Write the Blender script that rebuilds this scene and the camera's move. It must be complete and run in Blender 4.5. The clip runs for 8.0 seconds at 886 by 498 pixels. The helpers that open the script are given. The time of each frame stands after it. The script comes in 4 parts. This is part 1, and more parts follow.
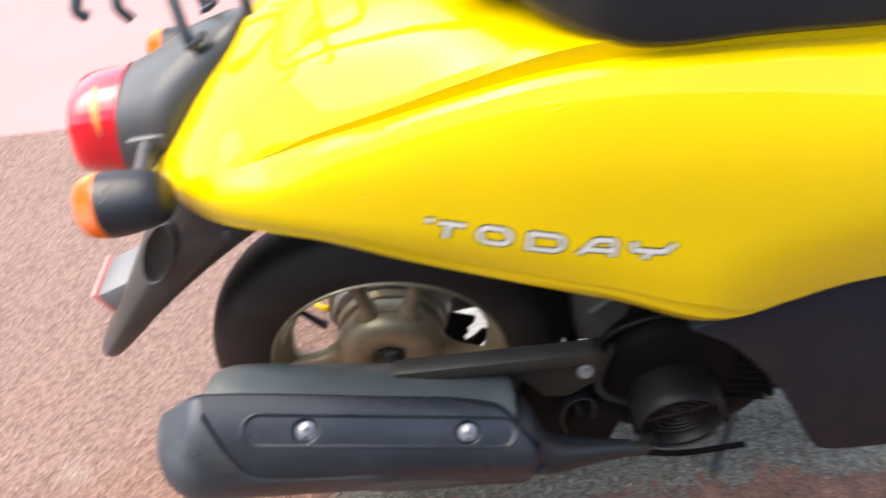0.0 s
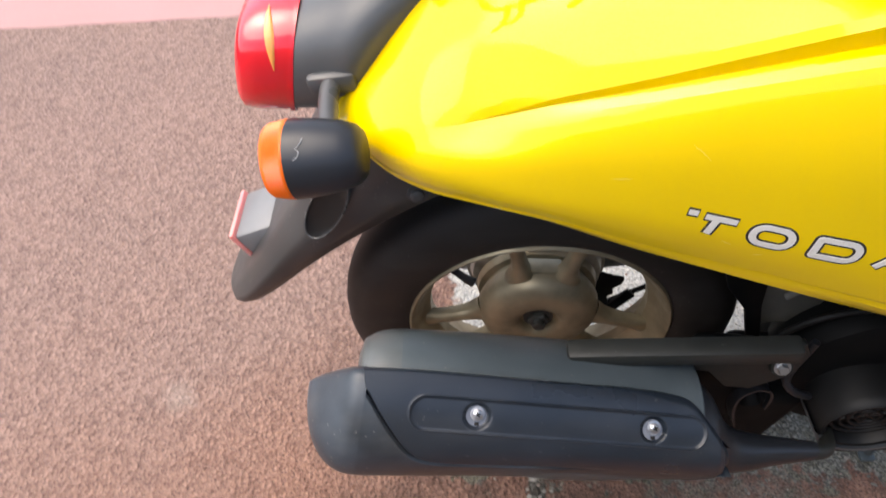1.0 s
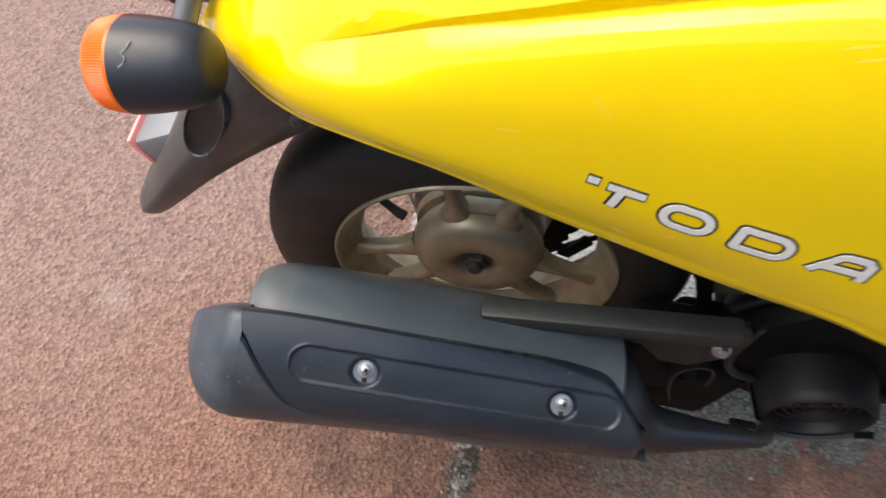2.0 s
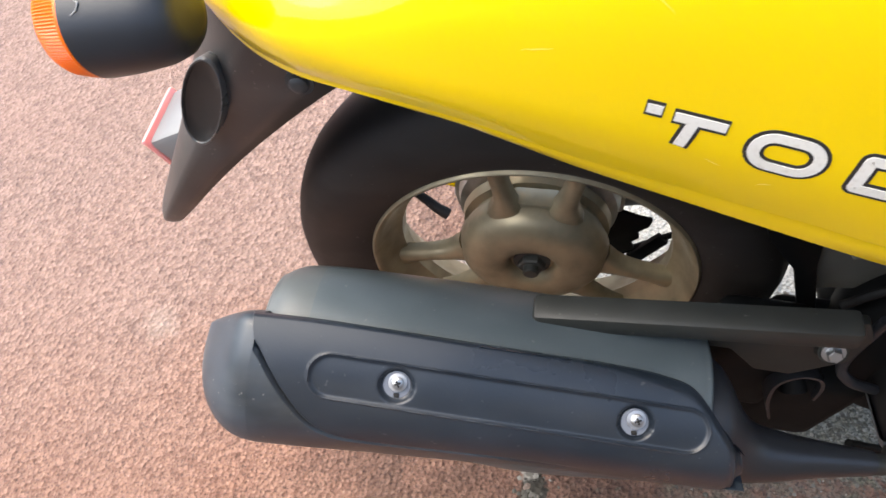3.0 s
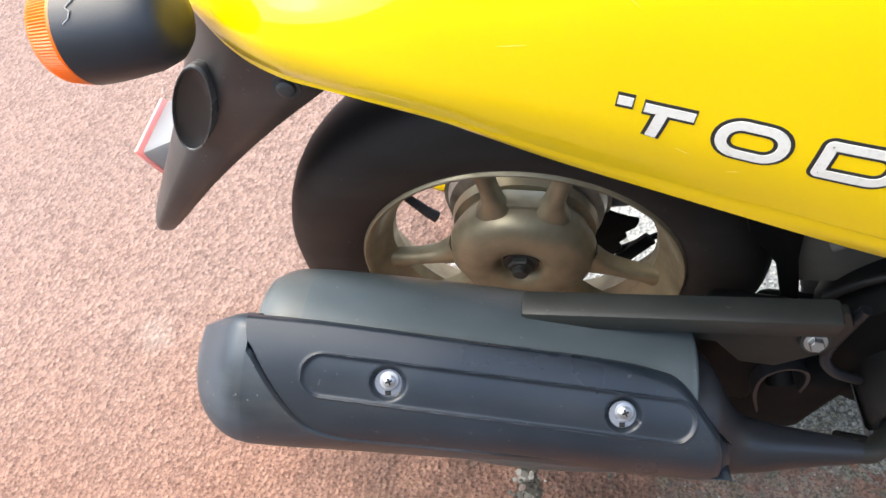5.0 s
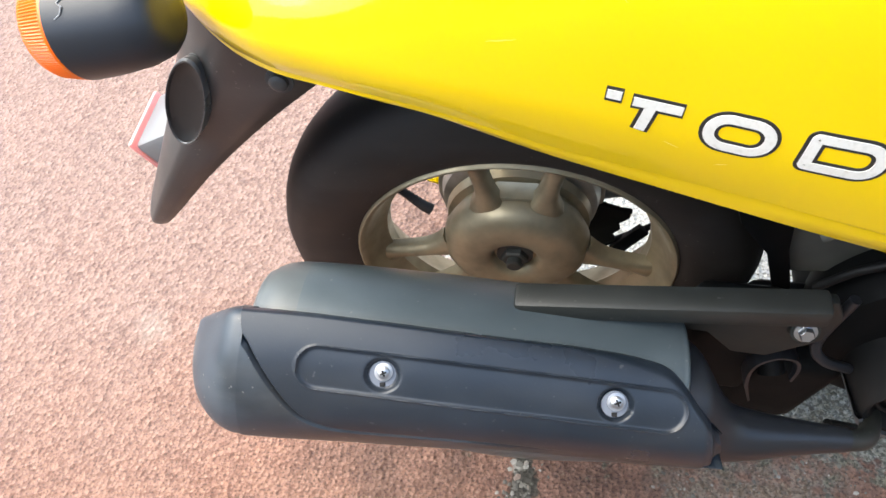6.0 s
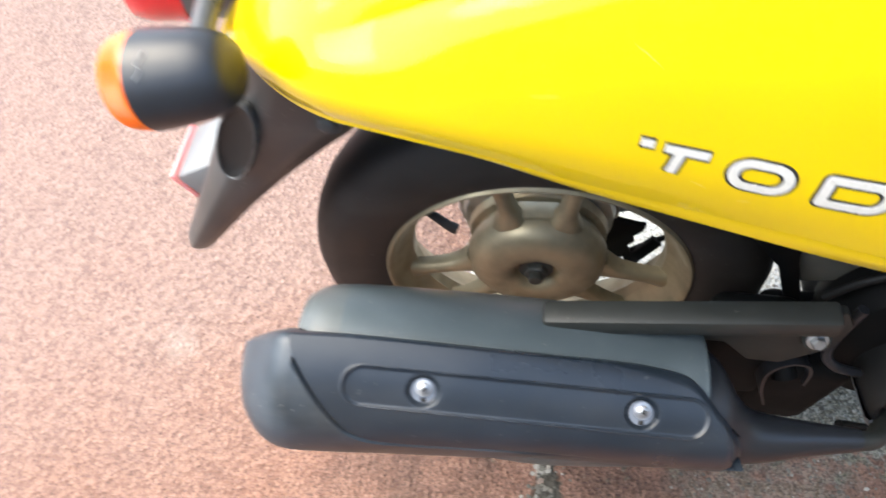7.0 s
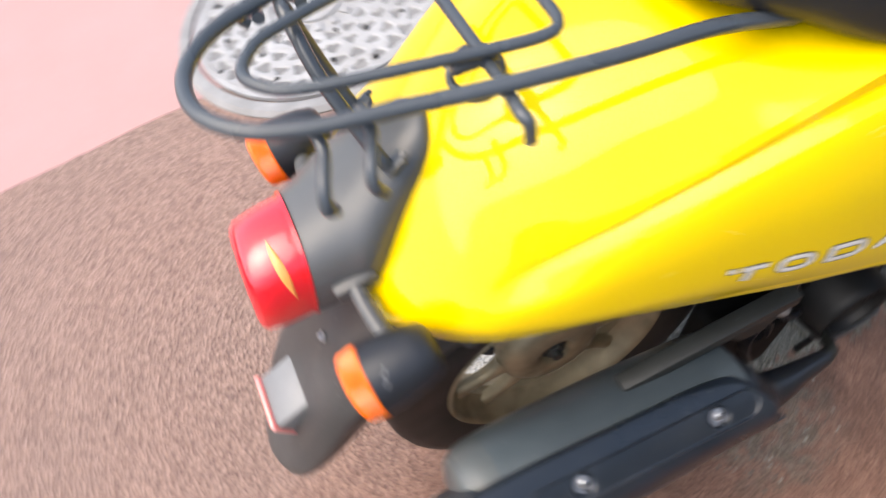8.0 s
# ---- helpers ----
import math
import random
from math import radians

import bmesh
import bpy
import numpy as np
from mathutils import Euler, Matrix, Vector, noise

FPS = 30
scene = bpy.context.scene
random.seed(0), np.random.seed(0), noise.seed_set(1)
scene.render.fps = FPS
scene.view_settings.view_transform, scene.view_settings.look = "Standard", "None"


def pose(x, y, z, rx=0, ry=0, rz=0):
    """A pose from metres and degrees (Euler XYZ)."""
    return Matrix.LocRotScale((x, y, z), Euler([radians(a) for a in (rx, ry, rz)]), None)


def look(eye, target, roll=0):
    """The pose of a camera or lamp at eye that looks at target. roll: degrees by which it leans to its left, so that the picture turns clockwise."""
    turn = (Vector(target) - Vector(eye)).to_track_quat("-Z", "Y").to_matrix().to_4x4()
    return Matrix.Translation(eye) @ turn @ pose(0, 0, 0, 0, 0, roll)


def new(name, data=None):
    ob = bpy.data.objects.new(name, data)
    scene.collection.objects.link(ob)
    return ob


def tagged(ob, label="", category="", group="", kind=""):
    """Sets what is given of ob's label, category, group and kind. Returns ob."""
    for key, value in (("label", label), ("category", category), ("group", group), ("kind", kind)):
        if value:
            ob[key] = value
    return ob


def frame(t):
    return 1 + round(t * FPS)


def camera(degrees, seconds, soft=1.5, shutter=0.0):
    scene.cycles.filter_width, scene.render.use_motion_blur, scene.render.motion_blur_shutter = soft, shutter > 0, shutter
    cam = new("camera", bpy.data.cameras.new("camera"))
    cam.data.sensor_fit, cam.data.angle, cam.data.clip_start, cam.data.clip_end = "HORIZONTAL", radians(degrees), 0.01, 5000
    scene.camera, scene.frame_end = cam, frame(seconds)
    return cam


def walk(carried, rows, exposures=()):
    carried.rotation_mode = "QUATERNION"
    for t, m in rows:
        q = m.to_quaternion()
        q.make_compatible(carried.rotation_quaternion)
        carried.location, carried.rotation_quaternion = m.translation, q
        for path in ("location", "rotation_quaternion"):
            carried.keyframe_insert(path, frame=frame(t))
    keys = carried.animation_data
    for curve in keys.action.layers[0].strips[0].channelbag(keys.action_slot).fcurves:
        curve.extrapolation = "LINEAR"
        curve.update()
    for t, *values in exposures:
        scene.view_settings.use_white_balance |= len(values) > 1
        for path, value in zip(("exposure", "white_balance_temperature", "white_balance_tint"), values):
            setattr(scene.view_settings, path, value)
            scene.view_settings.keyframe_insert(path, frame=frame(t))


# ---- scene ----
cam = camera(63.7, 8.0, shutter=0.6)
PATH = [
    (0, (0.101, -0.557, 0.931), (0.043, 0.867, -0.472), -7.8),
    (0.2, (0.049, -0.537, 0.92), (-0.055, 0.857, -0.51), -7.7),
    (0.5, (0.002, -0.497, 0.918), (-0.201, 0.842, -0.553), -11.5),
    (1, (-0.032, -0.452, 0.914), (-0.212, 0.77, -0.659), -8.1),
    (1.5, (-0.003, -0.428, 0.904), (-0.187, 0.625, -0.786), -7.9),
    (1.7, (0.041, -0.406, 0.895), (-0.135, 0.593, -0.829), -4.0),
    (2.8, (0.057, -0.36, 0.777), (-0.396, 0.669, -0.877), -16.6),
    (3, (0.063, -0.361, 0.779), (-0.379, 0.687, -0.866), -16.7),
    (3.5, (0.069, -0.365, 0.78), (-0.371, 0.701, -0.855), -16.7),
    (4, (0.073, -0.367, 0.781), (-0.361, 0.718, -0.842), -17.4),
    (4.5, (0.07, -0.371, 0.781), (-0.367, 0.713, -0.842), -17.1),
    (6, (0.073, -0.373, 0.784), (-0.349, 0.686, -0.859), -17.2),
    (6.5, (0.074, -0.373, 0.787), (-0.345, 0.686, -0.857), -17.4),
    (7, (0.057, -0.38, 0.822), (-0.365, 0.683, -0.819), -18.5),
    (7.2, (0.029, -0.392, 0.87), (-0.4, 0.696, -0.753), -19.8),
    (7.5, (-0.03, -0.438, 0.985), (-0.284, 0.771, -0.588), -18.5),
    (7.7, (-0.06, -0.448, 1.027), (-0.117, 0.775, -0.554), -15.3),
    (8, (-0.12, -0.337, 1.031), (0.014, 0.736, -0.652), -20.8),
]
walk(cam, [(t, look(eye, target, roll)) for t, eye, target, roll in PATH],
     exposures=((0, 1.74, 7150, 12), (1.0, 1.40, 7150, 12), (1.7, 1.30, 7150, 11), (3.0, 1.88, 7100, 9), (4.5, 2.03, 6950, 7), (6.5, 2.20, 6850, 5), (7.0, 2.22, 6850, 5), (7.5, 1.95, 6950, 7), (8.0, 1.46, 7100, 11)))
# ---- light ----
world = bpy.data.worlds.new("world")
scene.world = world
world.use_nodes = True
wn, wl = world.node_tree.nodes, world.node_tree.links
sky = wn.new("ShaderNodeTexSky")
sky.sky_type, sky.sun_disc = "NISHITA", False
sky.sun_elevation, sky.sun_rotation = radians(62), radians(285)
sky.air_density, sky.dust_density, sky.ozone_density = 1.0, 3.0, 1.0
wl.new(sky.outputs[0], wn["Background"].inputs[0])
wn["Background"].inputs[1].default_value = 0.15

sun_data = bpy.data.lights.new("sun", "SUN")
sun_data.energy, sun_data.angle, sun_data.color = 1.2, radians(68), (1.0, 0.98, 0.95)
sun = new("sun", sun_data)
sun.matrix_world = look((-1.35, -0.30, 3.0), (0, 0, 0))


# ---- materials ----
def material(name, base, rough=0.5, metal=0.0, coat=0.0, spec=0.5):
    m = bpy.data.materials.new(name)
    m.use_nodes = True
    b = m.node_tree.nodes["Principled BSDF"]
    b.inputs["Base Color"].default_value = (*base, 1)
    b.inputs["Roughness"].default_value = rough
    b.inputs["Metallic"].default_value = metal
    b.inputs["Coat Weight"].default_value = coat
    b.inputs["Coat Roughness"].default_value = 0.04
    b.inputs["Specular IOR Level"].default_value = spec
    return m


def tex(m, kind, scale, detail=4.0, coords="Object", stretch=(1, 1, 1)):
    n, l = m.node_tree.nodes, m.node_tree.links
    c, mp = n.new("ShaderNodeTexCoord"), n.new("ShaderNodeMapping")
    mp.inputs["Scale"].default_value = stretch
    l.new(c.outputs[coords], mp.inputs["Vector"])
    t = n.new("ShaderNodeTexNoise" if kind == "noise" else "ShaderNodeTexVoronoi")
    t.inputs["Scale"].default_value = scale
    if kind == "noise":
        t.inputs["Detail"].default_value = detail
    l.new(mp.outputs[0], t.inputs["Vector"])
    return t


def ramp(m, source, stops):
    n = m.node_tree.nodes.new("ShaderNodeValToRGB")
    m.node_tree.links.new(source, n.inputs[0])
    els = n.color_ramp.elements
    while len(els) < len(stops):
        els.new(0.5)
    for e, (p, c) in zip(els, stops):
        e.position, e.color = p, (*c, 1) if len(c) == 3 else c
    return n.outputs[0]


def mix(m, factor, a, b, mode="MIX"):
    n = m.node_tree.nodes.new("ShaderNodeMix")
    n.data_type, n.blend_type = "RGBA", mode
    l = m.node_tree.links
    for sock, v in ((n.inputs[0], factor), (n.inputs[6], a), (n.inputs[7], b)):
        if isinstance(v, bpy.types.NodeSocket):
            l.new(v, sock)
        elif isinstance(v, (int, float)):
            sock.default_value = v
        else:
            sock.default_value = (*v, 1)
    return n.outputs[2]


def bump(m, source, strength, distance):
    n, l = m.node_tree.nodes, m.node_tree.links
    b, p = n.new("ShaderNodeBump"), n["Principled BSDF"]
    b.inputs["Strength"].default_value, b.inputs["Distance"].default_value = strength, distance
    l.new(source, b.inputs["Height"])
    if p.inputs["Normal"].is_linked:
        l.new(p.inputs["Normal"].links[0].from_socket, b.inputs["Normal"])
    l.new(b.outputs[0], p.inputs["Normal"])


def put_in(m, name, source):
    m.node_tree.links.new(source, m.node_tree.nodes["Principled BSDF"].inputs[name])


def math_node(m, op, a, b=0.0, c=0.0):
    n = m.node_tree.nodes.new("ShaderNodeMath")
    n.operation = op
    for sock, v in zip(n.inputs, (a, b, c)):
        if isinstance(v, bpy.types.NodeSocket):
            m.node_tree.links.new(v, sock)
        else:
            sock.default_value = v
    return n.outputs[0]


def plastic(name, base, rough, grain=900, worn=0.25, lift=1.9, dust=0.0):
    """Moulded plastic with a fine grain and faded, scuffed areas."""
    m = material(name, base, rough)
    big = tex(m, "noise", 14, 6)
    fine = tex(m, "noise", grain, 2)
    pale = tuple(min(1, c * lift + 0.008) for c in base)
    col = mix(m, ramp(m, big.outputs[0], [(0.42, (0, 0, 0)), (0.75, (worn,) * 3)]), base, pale)
    if dust:
        fleck = tex(m, "noise", 210, 2)
        streak = tex(m, "noise", 26, 5, "Object", (0.35, 1, 1))
        col = mix(m, ramp(m, streak.outputs[0], [(0.52, (0, 0, 0)), (0.74, (dust * 0.5,) * 3)]), col, (0.16, 0.155, 0.145))
        col = mix(m, ramp(m, fleck.outputs[0], [(0.70, (0, 0, 0)), (0.76, (dust,) * 3)]), col, (0.34, 0.33, 0.31))
    put_in(m, "Base Color", col)
    put_in(m, "Roughness", ramp(m, big.outputs[0], [(0.3, (rough - 0.07,) * 3), (0.7, (rough + 0.12,) * 3)]))
    bump(m, fine.outputs[0], 0.12, 0.0004)
    return m


YELLOW = material("yellow_paint", (0.86, 0.60, 0.005), 0.5, 0, 1.0, 0.05)
_n = tex(YELLOW, "noise", 9, 3)
put_in(YELLOW, "Base Color", mix(YELLOW, ramp(YELLOW, _n.outputs[0], [(0.35, (0, 0, 0)), (0.7, (0.35,) * 3)]), (0.84, 0.578, 0.003), (0.80, 0.545, 0.003)))
YELLOW.node_tree.nodes["Principled BSDF"].inputs["Coat IOR"].default_value = 1.47
_d = tex(YELLOW, "noise", 260, 3)
put_in(YELLOW, "Coat Roughness", ramp(YELLOW, _d.outputs[0], [(0.4, (0.05,) * 3), (0.75, (0.11,) * 3)]))
BLACK = plastic("black_plastic", (0.014, 0.016, 0.020), 0.36)
GREY = plastic("grey_plastic", (0.072, 0.075, 0.076), 0.30, 700, 0.3)
SCOOP_SHADE = plastic("scoop_shade", (0.007, 0.007, 0.007), 0.5)
COVER = plastic("cover_plastic", (0.011, 0.015, 0.025), 0.5, 500, 0.3)
COVER.node_tree.nodes["Principled BSDF"].inputs["Specular IOR Level"].default_value = 0.25
SHROUD = plastic("shroud_plastic", (0.007, 0.0075, 0.008), 0.5, 300, 0.5)
LIT_LIP = plastic("lit_lip_plastic", (0.075, 0.085, 0.095), 0.4, 300, 0.5)
HOLDER = plastic("holder_plastic", (0.16, 0.165, 0.17), 0.4, 600, 0.4)
FENDER = plastic("fender_plastic", (0.038, 0.038, 0.038), 0.40, 600, 0.4, dust=0.3)
SHIELD = plastic("heat_shield_plastic", (0.013, 0.019, 0.028), 0.33, 500, 0.35, dust=0.14)
CAP = plastic("cap_plastic", (0.018, 0.024, 0.031), 0.37, 500, 0.9, 3.2, dust=0.5)
SHELL = plastic("painted_steel", (0.054, 0.070, 0.079), 0.35, 400, 0.5, dust=0.16)
WORN = plastic("worn_painted_steel", (0.060, 0.070, 0.073), 0.38, 120, 0.6, 2.2)
CASING = plastic("grey_casing", (0.10, 0.10, 0.088), 0.6, 120, 0.6)
# near-black, also used for the fillers that stand for shade
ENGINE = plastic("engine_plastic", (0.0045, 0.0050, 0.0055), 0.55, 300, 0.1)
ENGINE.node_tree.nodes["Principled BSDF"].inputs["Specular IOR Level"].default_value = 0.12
STAY = plastic("stay_steel", (0.018, 0.020, 0.018), 0.5, 300, 0.4, dust=0.12)
RUBBER = plastic("tyre_rubber", (0.014, 0.0115, 0.010), 0.6, 350, 0.35, dust=0.15)
SEAT = plastic("seat_vinyl", (0.010, 0.010, 0.012), 0.42, 1200, 0.2)
TUBE = plastic("black_tube", (0.046, 0.054, 0.062), 0.24, 500, 0.3)
STEEL = material("zinc_steel", (0.52, 0.53, 0.54), 0.34, 1.0)
_n = tex(STEEL, "noise", 300, 4)
put_in(STEEL, "Roughness", ramp(STEEL, _n.outputs[0], [(0.3, (0.30,) * 3), (0.7, (0.55,) * 3)]))
ZINC = material("dull_zinc", (0.17, 0.19, 0.23), 0.5, 0.2)
CAST = material("bronze_alloy", (0.30, 0.27, 0.20), 0.42, 0.55)
_n = tex(CAST, "noise", 40, 6)
put_in(CAST, "Base Color", mix(CAST, ramp(CAST, _n.outputs[0], [(0.4, (0, 0, 0)), (0.72, (1, 1, 1))]), (0.315, 0.268, 0.175), (0.215, 0.184, 0.122)))
put_in(CAST, "Roughness", ramp(CAST, _n.outputs[0], [(0.3, (0.33,) * 3), (0.7, (0.6,) * 3)]))
ALLOY = material("dull_alloy", (0.20, 0.20, 0.19), 0.55, 0.6)
_n = tex(ALLOY, "noise", 30, 6)
put_in(ALLOY, "Base Color", mix(ALLOY, ramp(ALLOY, _n.outputs[0], [(0.35, (0, 0, 0)), (0.7, (1, 1, 1))]), (0.24, 0.24, 0.23), (0.10, 0.10, 0.095)))
BRIGHT = material("pale_cast_alloy", (0.42, 0.42, 0.40), 0.45, 0.7)
_n = tex(BRIGHT, "noise", 45, 6)
put_in(BRIGHT, "Base Color", mix(BRIGHT, ramp(BRIGHT, _n.outputs[0], [(0.35, (0, 0, 0)), (0.7, (1, 1, 1))]), (0.46, 0.46, 0.43), (0.27, 0.265, 0.24)))
# black that stands for the shade inside small holes and slots
DARK = material("slot_shade", (0.008, 0.008, 0.008), 0.8)
WHITE = material("white_vinyl", (0.66, 0.64, 0.58), 0.4)
_n = tex(WHITE, "noise", 500, 3)
put_in(WHITE, "Base Color", mix(WHITE, ramp(WHITE, _n.outputs[0], [(0.5, (0, 0, 0)), (0.8, (0.5,) * 3)]), (0.70, 0.68, 0.62), (0.45, 0.42, 0.34)))
SCUFF = material("scuffed_paint", (0.88, 0.68, 0.13), 0.5)
SCRATCH = material("scratched_plastic", (0.30, 0.30, 0.30), 0.8)
INK = material("black_vinyl", (0.02, 0.02, 0.02), 0.4)


def lens_material(name, base, rough=0.22):
    m = material(name, base, rough, 0, 0.6)
    b = m.node_tree.nodes["Principled BSDF"]
    b.inputs["Transmission Weight"].default_value = 0.08
    b.inputs["Subsurface Weight"].default_value = 0.3
    b.inputs["Subsurface Radius"].default_value = (0.02, 0.008, 0.004)
    b.inputs["Subsurface Scale"].default_value = 0.5
    return m


RED = lens_material("red_lens", (0.85, 0.010, 0.022), 0.16)
RED.node_tree.nodes["Principled BSDF"].inputs["Coat Weight"].default_value = 1.0
# red reflector with its sky reflection put into the colour as pale pink
PINKISH = lens_material("sky_tinted_reflector", (0.82, 0.30, 0.28), 0.3)
# colour of the painted reflection on the tail light
GLINT = lens_material("glint_lens", (1.0, 0.40, 0.10))
AMBER = lens_material("amber_lens", (1.0, 0.15, 0.001), 0.3)
AMBER.node_tree.nodes["Principled BSDF"].inputs["Coat Weight"].default_value = 0.1


def ground_material():
    """Red coated asphalt with bare concrete along the gutter."""
    m = material("ground_surface", (0.3, 0.2, 0.16), 0.85)
    n, l = m.node_tree.nodes, m.node_tree.links
    sep, co = n.new("ShaderNodeSeparateXYZ"), n.new("ShaderNodeTexCoord")
    l.new(co.outputs["Object"], sep.inputs[0])
    grain = tex(m, "voronoi", 170)
    grain2 = tex(m, "voronoi", 420)
    speck = tex(m, "noise", 330, 3)
    blotch = tex(m, "noise", 2.2, 5)
    edge = tex(m, "noise", 16, 6)
    fine_edge = tex(m, "noise", 55, 4)
    red = mix(m, ramp(m, grain.outputs["Color"], [(0.15, (0, 0, 0)), (0.85, (1, 1, 1))]), (0.172, 0.086, 0.060), (0.275, 0.150, 0.105))
    red = mix(m, ramp(m, speck.outputs[0], [(0.36, (0.9,) * 3), (0.47, (0, 0, 0))]), red, (0.075, 0.038, 0.029))
    red = mix(m, ramp(m, speck.outputs[0], [(0.60, (0, 0, 0)), (0.70, (0.6,) * 3)]), red, (0.40, 0.27, 0.21))
    red = mix(m, ramp(m, blotch.outputs[0], [(0.42, (0, 0, 0)), (0.68, (0.8,) * 3)]), red, (0.76, 0.79, 0.81), "MULTIPLY")
    grey = mix(m, ramp(m, grain2.outputs["Color"], [(0.2, (0, 0, 0)), (0.8, (1, 1, 1))]), (0.070, 0.070, 0.059), (0.235, 0.231, 0.203))
    grey = mix(m, ramp(m, speck.outputs[0], [(0.36, (1, 1, 1)), (0.46, (0, 0, 0))]), grey, (0.07, 0.07, 0.06))
    # the coating is worn pale away from the gutter; brighter far light painted in
    worn = math_node(m, "ADD", math_node(m, "MULTIPLY_ADD", sep.outputs[0], -0.75, 0.0), math_node(m, "MULTIPLY_ADD", sep.outputs[1], 0.75, math_node(m, "MULTIPLY_ADD", blotch.outputs[0], 0.9, -0.45)))
    red = mix(m, ramp(m, worn, [(0.02, (0, 0, 0)), (0.45, (0.52,) * 3), (1.0, (0.62,) * 3)]), red, mix(m, ramp(m, grain.outputs["Color"], [(0.15, (0, 0, 0)), (0.85, (1, 1, 1))]), (0.165, 0.115, 0.099), (0.315, 0.228, 0.198)))
    # signed distance inside the concrete gutter, with a ragged border
    wob = math_node(m, "MULTIPLY_ADD", edge.outputs[0], 0.14, -0.07)
    wob = math_node(m, "ADD", wob, math_node(m, "MULTIPLY_ADD", fine_edge.outputs[0], 0.13, -0.065))
    left = math_node(m, "ADD", math_node(m, "ADD", sep.outputs[0], 0.115), math_node(m, "MULTIPLY", wob, 0.5))
    front = math_node(m, "ADD", math_node(m, "ADD", sep.outputs[1], 0.115), wob)
    back = math_node(m, "SUBTRACT", 0.42, sep.outputs[1])
    inside = math_node(m, "MINIMUM", math_node(m, "MINIMUM", left, front), back)
    # bare patch in front of the gutter
    px = math_node(m, "DIVIDE", math_node(m, "SUBTRACT", sep.outputs[0], 0.235), 0.095)
    py = math_node(m, "DIVIDE", math_node(m, "ADD", sep.outputs[1], 0.15), 0.11)
    rad = math_node(m, "SQRT", math_node(m, "ADD", math_node(m, "MULTIPLY", px, px), math_node(m, "MULTIPLY", py, py)))
    patch = math_node(m, "MULTIPLY", math_node(m, "ADD", math_node(m, "SUBTRACT", 1.0, rad), math_node(m, "MULTIPLY", wob, 5.0)), 0.05)
    mask = ramp(m, math_node(m, "MULTIPLY_ADD", inside, 12.0, 0.5), [(0.42, (0, 0, 0)), (0.58, (1, 1, 1))])
    crack = math_node(m, "ABSOLUTE", math_node(m, "ADD", math_node(m, "ADD", sep.outputs[0], 0.004), math_node(m, "MULTIPLY", wob, 0.25)))
    crack = math_node(m, "MAXIMUM", crack, math_node(m, "SUBTRACT", math_node(m, "ABSOLUTE", math_node(m, "ADD", sep.outputs[1], 0.28)), 0.16))
    # brown dirt gathered along the bare concrete, with near-side shade painted in
    near = ramp(m, math_node(m, "MULTIPLY_ADD", inside, 3.2, 1.0), [(0.3, (0, 0, 0)), (0.95, (1, 1, 1))])
    grime_shade = ramp(m, edge.outputs[0], [(0.36, (0, 0, 0)), (0.60, (0.85,) * 3)])
    red = mix(m, math_node(m, "MULTIPLY", near, grime_shade), red, (0.46, 0.46, 0.47), "MULTIPLY")
    moss = ramp(m, fine_edge.outputs[0], [(0.45, (0, 0, 0)), (0.64, (0.8,) * 3)])
    grey = mix(m, moss, grey, (0.60, 0.56, 0.45), "MULTIPLY")
    # concrete painted paler towards the far side, where stronger light falls
    far_light = ramp(m, math_node(m, "ADD", math_node(m, "MULTIPLY", sep.outputs[1], 4.0), math_node(m, "MULTIPLY_ADD", wob, 2.0, 0.4)), [(0.4, (0, 0, 0)), (0.75, (0.8,) * 3)])
    grey = mix(m, far_light, grey, mix(m, ramp(m, speck.outputs[0], [(0.4, (0, 0, 0)), (0.6, (1, 1, 1))]), (0.33, 0.33, 0.31), (0.50, 0.50, 0.47)))
    col = mix(m, mask, red, grey)
    bare = ramp(m, math_node(m, "MULTIPLY_ADD", patch, 12.0, 0.5), [(0.40, (0, 0, 0)), (0.75, (0.62,) * 3)])
    col = mix(m, math_node(m, "MULTIPLY", bare, ramp(m, fine_edge.outputs[0], [(0.38, (0.15,) * 3), (0.56, (1, 1, 1))])), col, grey)
    col = mix(m, ramp(m, math_node(m, "ADD", math_node(m, "MULTIPLY", crack, 40.0), math_node(m, "MULTIPLY_ADD", fine_edge.outputs[0], 1.2, -0.6)), [(0.36, (1, 1, 1)), (0.55, (0, 0, 0))]), col, mix(m, ramp(m, fine_edge.outputs[0], [(0.52, (0, 0, 0)), (0.62, (1, 1, 1))]), (0.04, 0.036, 0.028), (0.30, 0.29, 0.26)))
    # pale smudge on the asphalt
    sx, sy = math_node(m, "ADD", sep.outputs[0], 0.511), math_node(m, "SUBTRACT", sep.outputs[1], 0.004)
    smudge = math_node(m, "ADD", math_node(m, "SQRT", math_node(m, "ADD", math_node(m, "MULTIPLY", sx, sx), math_node(m, "MULTIPLY", sy, sy))), math_node(m, "MULTIPLY", wob, 0.35))
    col = mix(m, ramp(m, math_node(m, "MULTIPLY", smudge, 20.0), [(0.1, (0.3,) * 3), (0.62, (0, 0, 0))]), col, (0.400, 0.336, 0.288))
    put_in(m, "Base Color", col)
    bump(m, grain.outputs["Distance"], 1.0, 0.0038)
    bump(m, speck.outputs[0], 0.35, 0.001)
    return m


